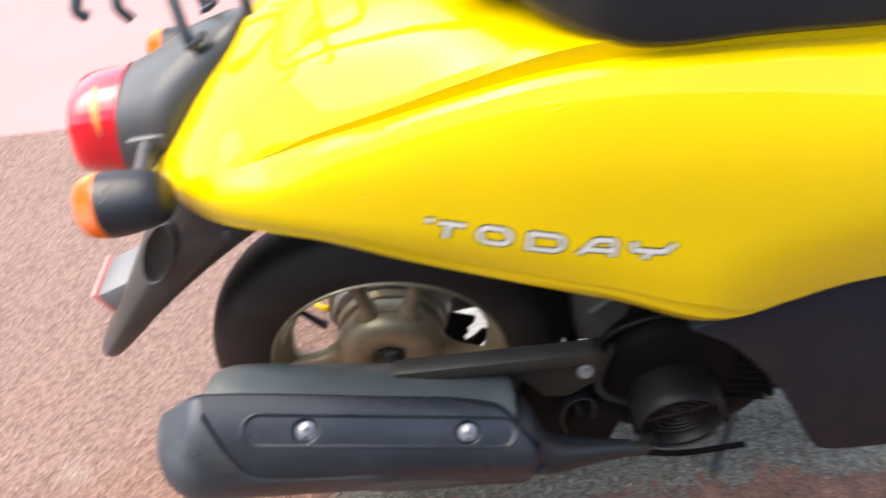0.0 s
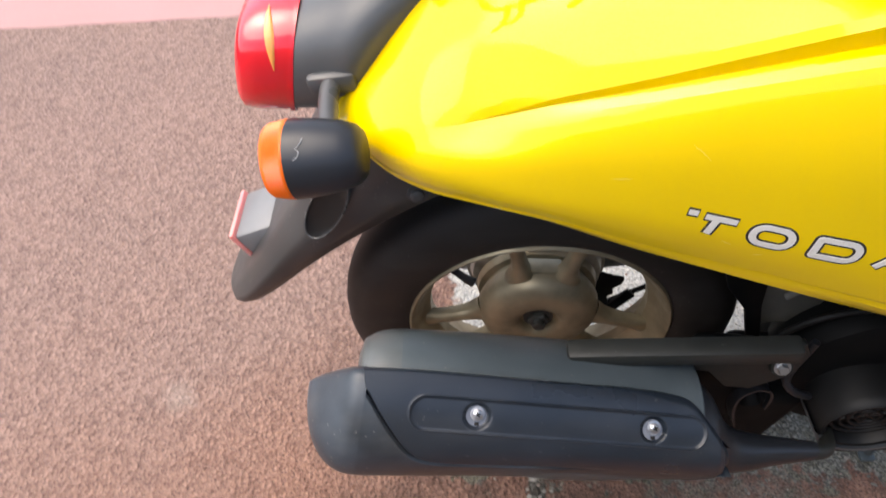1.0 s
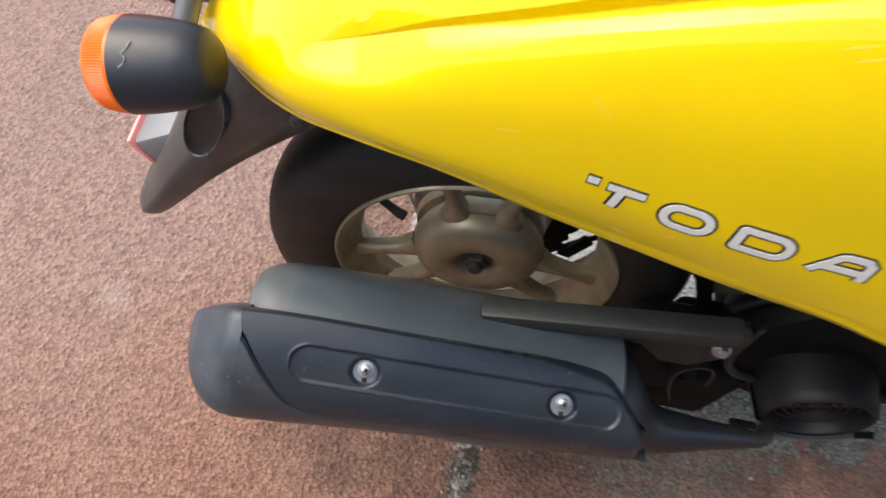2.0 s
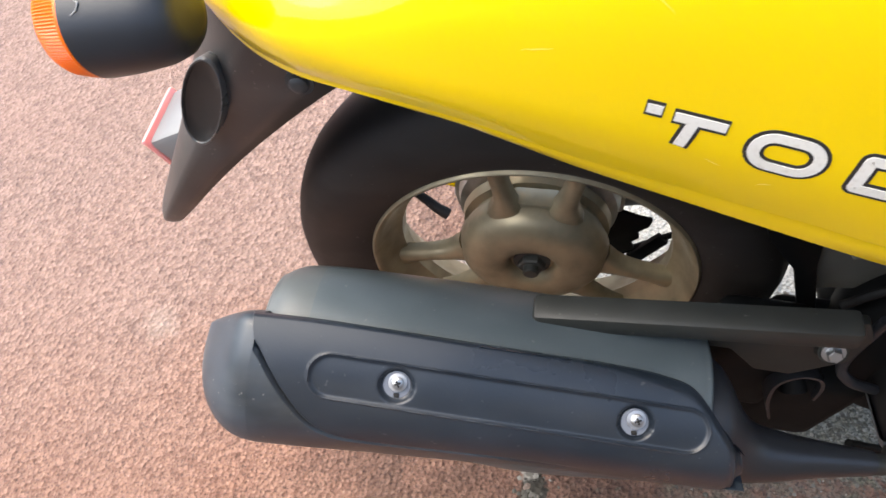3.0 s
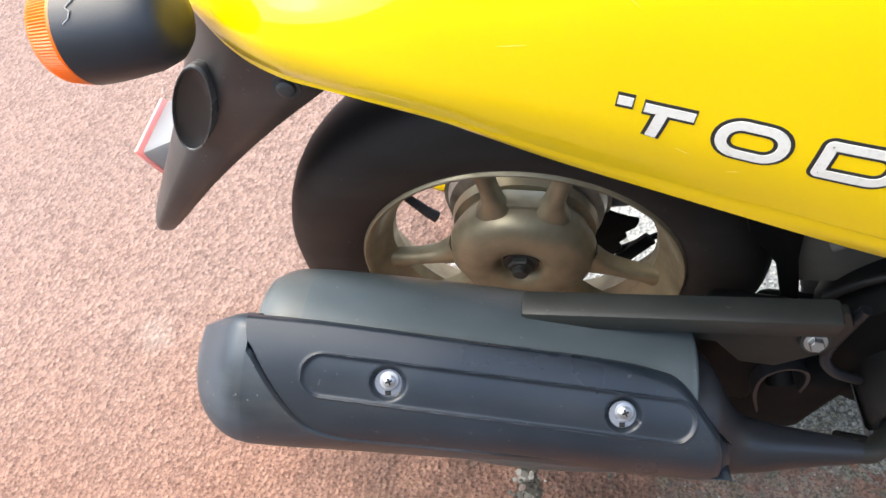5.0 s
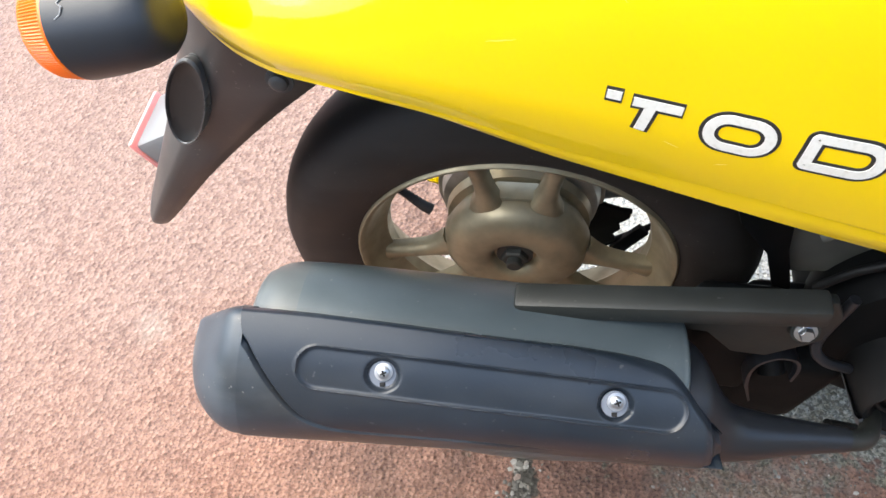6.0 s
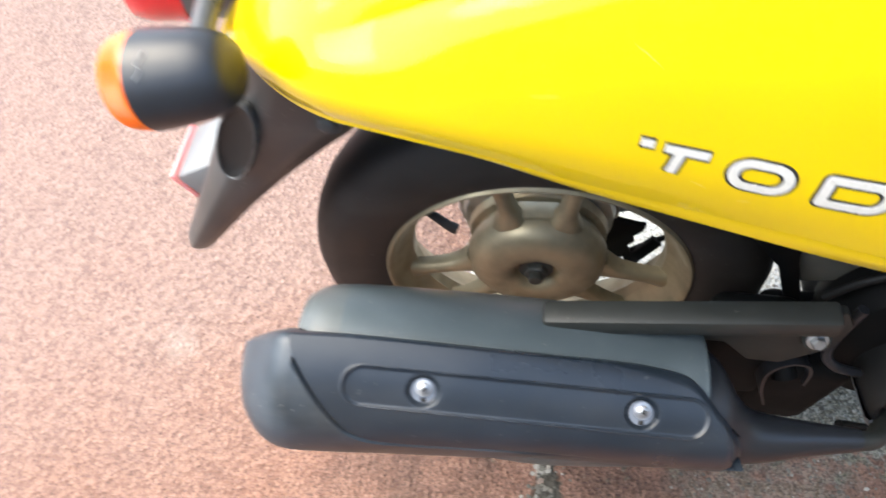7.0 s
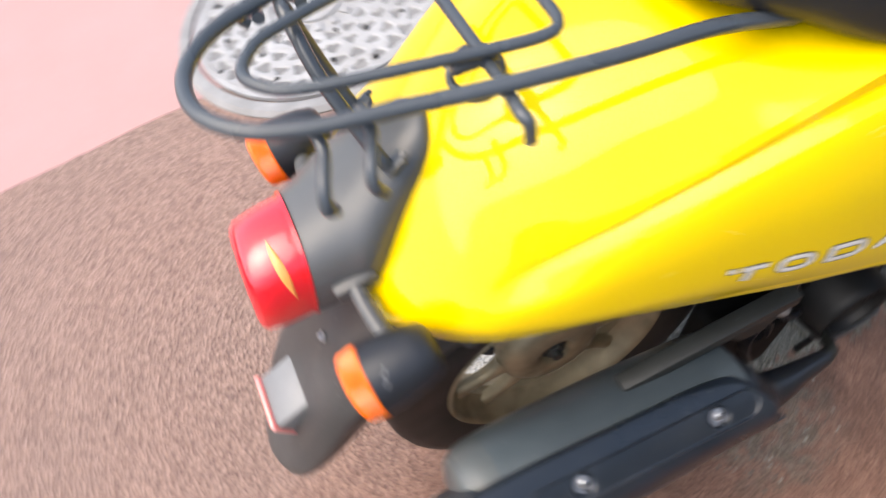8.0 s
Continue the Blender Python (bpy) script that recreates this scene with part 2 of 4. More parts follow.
def pink_material():
    m = material("pink_paving", (0.60, 0.38, 0.37), 0.8)
    a, b, c = tex(m, "noise", 4, 6), tex(m, "noise", 220, 3), tex(m, "noise", 0.8, 3)
    col = mix(m, ramp(m, a.outputs[0], [(0.35, (0, 0, 0)), (0.7, (1, 1, 1))]), (0.400, 0.228, 0.220), (0.344, 0.212, 0.200))
    col = mix(m, ramp(m, b.outputs[0], [(0.58, (0, 0, 0)), (0.75, (0.5,) * 3)]), col, (0.40, 0.27, 0.25))
    put_in(m, "Base Color", col)
    bump(m, b.outputs[0], 0.3, 0.001)
    return m


def iron_material():
    m = material("worn_iron", (0.3, 0.3, 0.3), 0.62, 0.1)
    a, b = tex(m, "noise", 9, 6), tex(m, "noise", 120, 4)
    col = mix(m, ramp(m, a.outputs[0], [(0.35, (0, 0, 0)), (0.7, (1, 1, 1))]), (0.34, 0.345, 0.35), (0.26, 0.26, 0.26))
    col = mix(m, ramp(m, b.outputs[0], [(0.55, (0, 0, 0)), (0.8, (0.6,) * 3)]), col, (0.20, 0.18, 0.16))
    put_in(m, "Base Color", col)
    bump(m, b.outputs[0], 0.3, 0.0008)
    return m


GROUND, PINK, IRON = ground_material(), pink_material(), iron_material()
FRAME = plastic("iron_frame", (0.20, 0.20, 0.20), 0.6, 200, 0.6)
POCKET_SHADE = plastic("iron_pocket_shade", (0.14, 0.14, 0.14), 0.8, 300, 0.5)


# ---- mesh tools ----
def part(name, bm, mat, parent=None, label="", smooth=True, sharp=38):
    """Links a bmesh as one mesh object, under parent where one is given."""
    bmesh.ops.recalc_face_normals(bm, faces=bm.faces[:])
    me = bpy.data.meshes.new(name)
    bm.to_mesh(me)
    bm.free()
    me.materials.append(mat)
    for p in me.polygons:
        p.use_smooth = smooth
    if smooth:
        me.set_sharp_from_angle(angle=radians(sharp))
    ob = new(name, me)
    ob.parent = parent
    if label:
        ob["label"] = label
    return ob


def thing(name, label, category, group=""):
    return tagged(new(name), label, category, group)


def curve(xs, ys):
    """A smooth curve through (xs, ys), flat beyond its ends."""
    xs, ys = np.array(xs, float), np.array(ys, float)
    d = np.diff(ys) / np.diff(xs)
    s = np.r_[d[0], (d[1:] + d[:-1]) / 2, d[-1]]
    for i in range(len(d)):
        if abs(d[i]) < 1e-9:
            s[i] = s[i + 1] = 0

    def at(x):
        x = min(max(x, xs[0]), xs[-1])
        i = min(int(np.searchsorted(xs, x, "right")) - 1, len(xs) - 2)
        h = xs[i + 1] - xs[i]
        t = (x - xs[i]) / h
        return float((2 * t**3 - 3 * t**2 + 1) * ys[i] + (t**3 - 2 * t**2 + t) * h * s[i] + (3 * t**2 - 2 * t**3) * ys[i + 1] + (t**3 - t**2) * h * s[i + 1])

    return at


def grid(bm, rows, closed=False, caps=False):
    """Faces between rows of points."""
    vs = [[bm.verts.new(p) for p in r] for r in rows]
    n = len(rows[0])
    for a, b in zip(vs[:-1], vs[1:]):
        for j in range(n if closed else n - 1):
            k = (j + 1) % n
            try:
                bm.faces.new((a[j], a[k], b[k], b[j]))
            except ValueError:
                pass
    if caps:
        for r in (vs[0], vs[-1]):
            bm.faces.new(r)
    return vs


def smooth_path(points, steps=8):
    """A rounded path through points."""
    pts = [Vector(p) for p in points]
    pts = [2 * pts[0] - pts[1]] + pts + [2 * pts[-1] - pts[-2]]
    out = []
    for i in range(1, len(pts) - 2):
        a, b, c, d = pts[i - 1 : i + 3]
        for k in range(steps):
            t = k / steps
            out.append(0.5 * (2 * b + (c - a) * t + (2 * a - 5 * b + 4 * c - d) * t * t + (3 * b - a - 3 * c + d) * t**3))
    return out + [pts[-2]]


def tube(points, r, sides=12, closed=False, taper=None, steps=8, rounded=True, bm=None):
    """A round bar along a path; r at its start, taper at its end."""
    bm = bm or bmesh.new()
    path = [Vector(p) for p in (smooth_path(points, steps) if rounded else points)]
    if closed:
        path = path[:-1] if (path[0] - path[-1]).length < 1e-6 else path
    rows, up = [], None
    n = len(path)
    for i, p in enumerate(path):
        a = path[(i - 1) % n] if closed or i else p
        b = path[(i + 1) % n] if closed or i < n - 1 else p
        d = (b - a).normalized()
        if up is None:
            up = d.orthogonal().normalized()
        up = (up - d * up.dot(d)).normalized()
        side = d.cross(up)
        rr = r if taper is None else r + (taper - r) * i / (n - 1)
        rows.append([p + rr * (math.cos(q) * up + math.sin(q) * side) for q in (2 * math.pi * k / sides for k in range(sides))])
    if closed:
        rows.append(rows[0])
        vs = grid(bm, rows, True)
        bmesh.ops.remove_doubles(bm, verts=bm.verts[:], dist=1e-5)
    else:
        grid(bm, rows, True, True)
    return bm


def turned(profile, axis, centre, sides=64, bm=None, a0=0.0, a1=2 * math.pi, closed=True):
    """A turned body: profile of (along, radius) round an axis through centre."""
    bm = bm or bmesh.new()
    axis = Vector(axis).normalized()
    u = axis.orthogonal().normalized()
    if abs(axis.y) > 0.9:
        u = Vector((1, 0, 0))
    w = axis.cross(u)
    full = abs(a1 - a0 - 2 * math.pi) < 1e-6
    rows = []
    for k in range(sides if full else sides + 1):
        q = a0 + (a1 - a0) * k / sides
        rows.append([Vector(centre) + axis * s + max(r, 1e-5) * (math.cos(q) * u + math.sin(q) * w) for s, r in profile])
    if full:
        rows.append(rows[0])
    grid(bm, rows)
    bmesh.ops.remove_doubles(bm, verts=bm.verts[:], dist=1e-6)
    return bm


def block(centre, size, bevel=0.002, turn=None, bm=None, segments=2):
    """A bevelled box."""
    own = bmesh.new()
    m = Matrix.Translation(centre) @ (turn or Matrix()) @ Matrix.Diagonal((*size, 1))
    bmesh.ops.create_cube(own, size=1, matrix=m)
    if bevel:
        bmesh.ops.bevel(own, geom=own.edges[:], offset=bevel, segments=segments, affect="EDGES", profile=0.5)
    if bm is None:
        return own
    me = bpy.data.meshes.new("piece")
    own.to_mesh(me)
    own.free()
    bm.from_mesh(me)
    bpy.data.meshes.remove(me)
    return bm


def plate(outline, y0, y1, bevel=0.002):
    """A plate cut to an outline of (x, z), from y0 to y1."""
    bm = bmesh.new()
    f = bm.faces.new([bm.verts.new((x, y0, z)) for x, z in outline])
    r = bmesh.ops.extrude_face_region(bm, geom=[f])
    bmesh.ops.translate(bm, verts=[v for v in r["geom"] if isinstance(v, bmesh.types.BMVert)], vec=(0, y1 - y0, 0))
    if bevel:
        bmesh.ops.bevel(bm, geom=[e for e in bm.edges], offset=bevel, segments=2, affect="EDGES", profile=0.5)
    return bm


def bolt(name, centre, axis, r, parent, mat=STEEL, head="hex", label=""):
    """A screw head with its washer."""
    axis = Vector(axis).normalized()
    bm = turned([(0, 0), (0, r * 1.45), (r * 0.22, r * 1.45), (r * 0.25, r * 1.3), (r * 0.25, 0)], axis, centre, 28)
    c = Vector(centre) + axis * r * 0.25
    if head == "hex":
        turned([(0, r), (r * 0.75, r), (r * 0.95, r * 0.82), (r * 0.95, 0)], axis, c, 6, bm)
    else:
        turned([(0, r), (r * 0.45, r * 0.95), (r * 0.66, r * 0.7), (r * 0.72, r * 0.4), (r * 0.72, 0)], axis, c, 24, bm)
    return part(name, bm, mat, parent, label)


# ---- ground ----
bm = bmesh.new()
bmesh.ops.create_grid(bm, x_segments=40, y_segments=40, size=250)
tagged(part("ground", bm, GROUND, smooth=False), "red coated asphalt with a bare concrete gutter strip", "ground", kind="structure")
bm = bmesh.new()
xs = sorted(set([-240 + 40 * k for k in range(6)] + [-40 + 2 * k for k in range(20)] + [-3 + 0.025 * k for k in range(241)] + [4 + 2 * k for k in range(19)] + [40 * k for k in range(1, 7)]))
rows = []
for x in xs:
    edge = 0.947 + 0.006 * noise.noise((x * 7, 0, 0)) + 0.0035 * noise.noise((x * 31, 5, 0))
    rows.append([(x, edge - 0.004, -0.001), (x, edge, 0.0022), (x, edge + 0.06, 0.0024), (x, 12, 0.0024), (x, 250, 0.0024)])
grid(bm, rows)
tagged(part("pavement", bm, PINK, smooth=False), "pale pink smooth paving beside the asphalt", "pavement", kind="structure")

wall_paint = material("plastered_wall", (0.42, 0.40, 0.37), 0.85)
_n = tex(wall_paint, "noise", 3, 6)
put_in(wall_paint, "Base Color", mix(wall_paint, ramp(wall_paint, _n.outputs[0], [(0.3, (0, 0, 0)), (0.7, (1, 1, 1))]), (0.27, 0.26, 0.24), (0.20, 0.195, 0.18)))
# unseen wall, added to block sky light on the near ground and panels
tagged(part("shade_wall_south", block((4.2, -0.88, 0.42), (12.0, 0.3, 0.84), 0.01), wall_paint, smooth=False), "low unseen grey wall added to shade the near side", "wall", kind="structure")

# unseen wall, added to keep the bright western horizon out of reflections
tagged(part("glare_wall_west", block((-4.6, 1.5, 0.5), (0.3, 16.0, 1.0), 0.01), wall_paint, smooth=False), "low unseen grey wall added to block glare from the west", "wall", kind="structure")


STONE = material("pebble_stone", (0.25, 0.25, 0.23), 0.8)
_g = STONE.node_tree.nodes.new("ShaderNodeNewGeometry")
_n = tex(STONE, "noise", 220, 3)
put_in(STONE, "Base Color", mix(STONE, ramp(STONE, _n.outputs[0], [(0.4, (0, 0, 0)), (0.7, (0.5,) * 3)]), ramp(STONE, _g.outputs["Random Per Island"], [(0.0, (0.04, 0.036, 0.03)), (0.45, (0.10, 0.095, 0.08)), (0.72, (0.17, 0.16, 0.14)), (0.9, (0.33, 0.32, 0.29)), (1.0, (0.20, 0.11, 0.08))]), (0.10, 0.095, 0.085)))


def gravel():
    """Stones of the bare concrete, half sunk along the crack, the patch and the gutter."""
    rng = random.Random(23)
    spots = []
    for _ in range(260):
        y = rng.uniform(-0.45, -0.12)
        spots.append((-0.004 + rng.gauss(0, 0.010) - 0.09 * noise.noise((0, y * 6, 3)) * 0.2, y, 0.0016 + 0.0034 * rng.random() ** 2))
    for _ in range(300):
        a, d = rng.uniform(0, 2 * math.pi), rng.random() ** 0.5
        spots.append((0.235 + 0.105 * d * math.cos(a), -0.150 + 0.115 * d * math.sin(a), 0.0011 + 0.0024 * rng.random() ** 3))
    for _ in range(1500):
        spots.append((rng.uniform(-0.11, 0.62), -0.115 + abs(rng.gauss(0, 0.16)) + rng.uniform(-0.02, 0.02), 0.0011 + 0.0026 * rng.random() ** 3))
    verts, faces = [], []
    base = bmesh.new()
    bmesh.ops.create_icosphere(base, subdivisions=1, radius=1)
    shape = [v.co.copy() for v in base.verts]
    tris = [[v.index for v in f.verts] for f in base.faces]
    base.free()
    for x, y, r in spots:
        turn = Matrix.Rotation(rng.uniform(0, 6.28), 3, "Z")
        sx, sy, sz = r * rng.uniform(0.8, 1.25), r * rng.uniform(0.7, 1.0), r * rng.uniform(0.30, 0.55)
        start = len(verts)
        for c in shape:
            p = turn @ Vector((c.x * sx * rng.uniform(0.85, 1.15), c.y * sy * rng.uniform(0.85, 1.15), c.z * sz))
            verts.append((x + p.x, y + p.y, p.z - r * 0.10))
        faces += [[start + i for i in t] for t in tris]
    me = bpy.data.meshes.new("gravel")
    me.from_pydata(verts, [], faces)
    me.materials.append(STONE)
    for p in me.polygons:
        p.use_smooth = False
    tagged(new("gravel", me), "small grey and pale stones in the bare concrete", "gravel", kind="stuff")


gravel()


def manhole(cx, cy, r):
    top = 0.012
    hole = thing("manhole_cover", "round grey cast iron manhole cover with raised pattern", "manhole cover")
    hole.location = (cx, cy, 0)
    part("frame_ring", turned([(-0.02, r - 0.012), (top, r - 0.012), (top + 0.001, r - 0.008), (top + 0.001, r + 0.012), (0.004, r + 0.022), (-0.02, r + 0.022)], (0, 0, 1), (0, 0, 0), 96), FRAME, hole)
    rng = random.Random(5)
    rings = [(0.250, 0.019, 36), (0.209, 0.019, 30), (0.168, 0.019, 24), (0.127, 0.018, 18)]
    cells = [[(rng.uniform(-0.15, 0.15), rng.uniform(-0.15, 0.15), rng.uniform(-0.9, 0.9), rng.uniform(0.60, 0.86), rng.uniform(0.52, 0.78), rng.uniform(0, 6)) for _ in range(n)] for _, _, n in rings]

    def sunk(rr, ang):
        """How far inside a cast pocket a place of the lid lies, 0 to 1."""
        for i, (rc, half, n) in enumerate(rings):
            if abs(rr - rc) > half:
                continue
            f = (ang / (2 * math.pi) * n + 0.37 * i) % n
            ca, cb, turn, ra, rb, ph = cells[i][int(f) % n]
            p, q = 2 * (f % 1) - 1 - ca, (rr - rc) / half - cb
            p, q = p * math.cos(turn) - q * math.sin(turn), p * math.sin(turn) + q * math.cos(turn)
            edge = 1 + 0.22 * math.sin(3 * math.atan2(q, p) + ph)
            d = math.hypot(p / ra, (q + 0.35 * p * p) / rb) - edge
            return min(1.0, max(0.0, 0.5 - d * 2.2))
        return 0.0

    bm = bmesh.new()
    rr_all = list(np.linspace(0.104, 0.272, 76))
    for_all = 420
    rows, deep = [], {}
    for k in range(for_all):
        ang = 2 * math.pi * k / for_all
        row = []
        for rr in rr_all:
            s = sunk(rr, ang)
            row.append((rr * math.cos(ang), rr * math.sin(ang), top - 0.004 * s))
        rows.append(row)
    rows.append(rows[0])
    grid(bm, rows)
    bmesh.ops.remove_doubles(bm, verts=bm.verts[:], dist=1e-6)
    # sunk faces get a darker colour that stands for the shade in the pockets
    for f in bm.faces:
        f.material_index = 1 if f.calc_center_median().z < top - 0.0024 else 0
    turned([(-0.01, 0), (0.006, 0.0), (0.006, 0.104), (top, 0.104)], (0, 0, 1), (0, 0, 0), 96, bm)
    turned([(top, 0.272), (0.008, 0.273), (0.008, r - 0.036), (-0.01, r - 0.016)], (0, 0, 1), (0, 0, 0), 96, bm)
    lid = part("lid", bm, IRON, hole)
    lid.data.materials.append(POCKET_SHADE)
    part("rim_band", turned([(0.004, r - 0.037), (top + 0.001, r - 0.036), (top + 0.001, r - 0.022), (0.004, r - 0.021)], (0, 0, 1), (0, 0, 0), 96), IRON, lid)
    for k in range(26):
        a, rr = 2.4 * k, 0.105 + 0.0064 * k
        # black discs laid on the lid for the shade in its vent holes
        part("vent_hole", turned([(0.0145, 0.0), (0.0145, 0.0055), (0.010, 0.0062)], (0, 0, 1), (rr * math.cos(a), rr * math.sin(a), -0.0012), 10), DARK, lid)
    # toothed rosette in the middle
    for k in range(14):
        a = 2 * math.pi * k / 14
        part("tooth", block((0.082 * math.cos(a), 0.082 * math.sin(a), 0.008), (0.026, 0.018, 0.008), 0.003, Matrix.Rotation(a, 4, "Z")), IRON, lid)
    part("boss", turned([(0.004, 0.062), (top, 0.06), (top, 0.036), (0.008, 0.033), (0.008, 0.0)], (0, 0, 1), (0, 0, 0), 48), IRON, lid)


manhole(-0.02, 1.06, 0.31)

# ---- scooter ----
scooter = thing("scooter", "yellow motor scooter with black plastic trim on its stand", "scooter")

ST = (-0.152, -0.14, -0.12, -0.09, -0.05, 0.0, 0.05, 0.10, 0.16, 0.22, 0.30, 0.40, 0.62)
bottom_y = curve(ST, (-0.080, -0.090, -0.104, -0.117, -0.131, -0.145, -0.156, -0.167, -0.180, -0.186, -0.189, -0.188, -0.188))
bottom_z = curve(ST, (0.572, 0.562, 0.555, 0.552, 0.549, 0.542, 0.528, 0.517, 0.504, 0.484, 0.449, 0.483, 0.490))
wide_y = curve(ST, (-0.084, -0.097, -0.112, -0.127, -0.141, -0.155, -0.166, -0.176, -0.188, -0.195, -0.200, -0.202, -0.202))
wide_z = curve(ST, (0.578, 0.578, 0.580, 0.582, 0.582, 0.580, 0.577, 0.572, 0.566, 0.562, 0.560, 0.570, 0.572))
crease_y = curve(ST, (-0.072, -0.080, -0.092, -0.104, -0.115, -0.128, -0.136, -0.143, -0.149, -0.151, -0.151, -0.151, -0.151))
crease_z = curve(ST, (0.584, 0.590, 0.598, 0.604, 0.611, 0.632, 0.648, 0.664, 0.680, 0.686, 0.685, 0.680, 0.680))
top_z = curve(ST, (0.588, 0.604, 0.626, 0.650, 0.676, 0.702, 0.716, 0.722, 0.706, 0.694, 0.690, 0.686, 0.686))
skirt = curve((-0.152, -0.09, 0.0, 0.11, 0.18, 0.24, 0.29, 0.32, 0.36, 0.42, 0.62), (0.004, 0.009, 0.0130, 0.0160, 0.022, 0.030, 0.038, 0.022, 0.007, 0.004, 0.004))
ledge = curve((-0.15, -0.075, -0.02, 0.05, 0.12, 0.20, 0.62), (0.0001, 0.0010, 0.0044, 0.0070, 0.0100, 0.0140, 0.0140))
valley = curve((-0.15, -0.075, 0.02, 0.62), (0.0, 0.02, 1.0, 1.0))


def panel_section(x, lower=26, upper=22):
    """One rib of the side panel, as (y, z) from its lower lip to the middle of the back."""
    yb, zb, yw, zw, yc, zc, zt, k = bottom_y(x), bottom_z(x), wide_y(x), wide_z(x), crease_y(x), crease_z(x), top_z(x), valley(x)
    step = ledge(x)
    h = skirt(x)
    lip = [(yb + 0.016, zb + 0.006), (yb + 0.002, zb), (yb, zb + 0.0015)]
    over = max(0.0, min(1.0, (x + 0.03) / 0.12))
    yl, zl = yb - (0.0035 + 0.28 * h) * (1 - over) - (0.0036 + 0.04 * h) * over - 0.26 * h * max(0.0, min(1.0, (x - 0.14) / 0.10)), zb + h
    low = [(yl, zl), (yl * 0.5 + yw * 0.5 - 0.0015, zl + (zw - zl) * 0.45), (yw, zw),
           (yw * 0.80 + yc * 0.20, zw * 0.45 + zc * 0.55), (yc + (yw - yc) * 0.28 - 0.004 * k, zc - 0.005 - 0.001 * k), (yc, zc)]
    y1, z1 = yc - 0.12 * step, zc + step
    rise = max(0.0, min(1.0, (zt - z1) / 0.04))
    up = [(y1, z1), (y1 + 0.004, z1 + 0.006 * rise), (yc * 0.74, z1 + (zt - z1) * 0.56), (yc * 0.42, z1 + (zt - z1) * 0.85), (yc * 0.16, zt - 0.001), (0.0, zt)]
    blend = k * k * (3 - 2 * k)
    own_low, own_up = (smooth_path([Vector((0, *q)) for q in pts], 10) for pts in (low, up))
    joined = smooth_path([Vector((0, *q)) for q in low + up[1:]], 10)
    # towards the tail the crease melts into one round flank
    tail = max(0.0, min(1.0, (-0.035 - x) / 0.055))
    tail = tail * tail * (3 - 2 * tail)
    for p in joined:
        if p.z > zw:
            p.y += (yw * max(0.0, 1 - min(1.0, (p.z - zw) / (zt - zw)) ** 1.5) ** (1 / 1.5) - p.y) * tail
    at = (len(low) - 1) * 10
    run_low = [p.lerp(q, blend) for p, q in zip(joined[: at + 1], own_low)]
    run_up = [p.lerp(q, blend) for p, q in zip(joined[at:], own_up)]
    # the skirt is hollowed below the fold
    sunk = max(0.0, min(1.0, (x + 0.11) / 0.10))
    skirt_run = smooth_path([Vector((0, *lip[-1])), Vector((0, run_low[0].y + 0.0030 * sunk, zl - 0.50 * h)), Vector((0, run_low[0].y + 0.0030 * sunk, zl - 0.20 * h)), Vector((0, run_low[0].y + 0.0020 * sunk, run_low[0].z - 0.0004))], 4)
    out = []
    for path, n in (([Vector((0, *q)) for q in lip], 5), (skirt_run, 6), ([skirt_run[-1], run_low[0]], 2), (run_low, lower), ([run_low[-1], run_up[0]], 2), (run_up, upper)):
        d = np.r_[0, np.cumsum([(b - a).length + 1e-9 for a, b in zip(path[:-1], path[1:])])]
        w = np.linspace(0, d[-1], n)
        ys, zs = np.interp(w, d, [v.y for v in path]), np.interp(w, d, [v.z for v in path])
        out += list(zip(ys, zs))[(1 if out else 0):]
    return out


def panel_y(x, z):
    """The panel's outer side at a place, below the crease."""
    sec = panel_section(x)[11:35]
    return float(np.interp(z, [p[1] for p in sec], [p[0] for p in sec]))


def side_panel(sign):
    bm = bmesh.new()
    xs = [-0.075 - 0.0775 * math.cos(math.pi / 2 * k / 34) for k in range(34)] + list(np.linspace(-0.073, 0.26, 50)) + list(np.linspace(0.27, 0.34, 14)) + list(np.linspace(0.36, 0.62, 14))
    rows = [[(x, -sign * y, z) for y, z in panel_section(x)] for x in xs]
    # draw the tail in to its lower outer corner
    tip = Vector((-0.1535, sign * 0.073, 0.577))
    for row in rows:
        f = (1 - math.sqrt(max(0.0, 1 - (max(0.0, -0.075 - row[0][0]) / 0.0775) ** 2))) * 0.96
        row[:] = [tuple(Vector(p).lerp(Vector((p[0], tip.y, tip.z)), f)) for p in row]
    vs = grid(bm, rows)
    bm.faces.new(vs[0])
    return part("side_panel", bm, YELLOW, scooter, "glossy yellow painted body panel", True, 15)


right_panel = side_panel(-1)
bm_sign = side_panel(1)


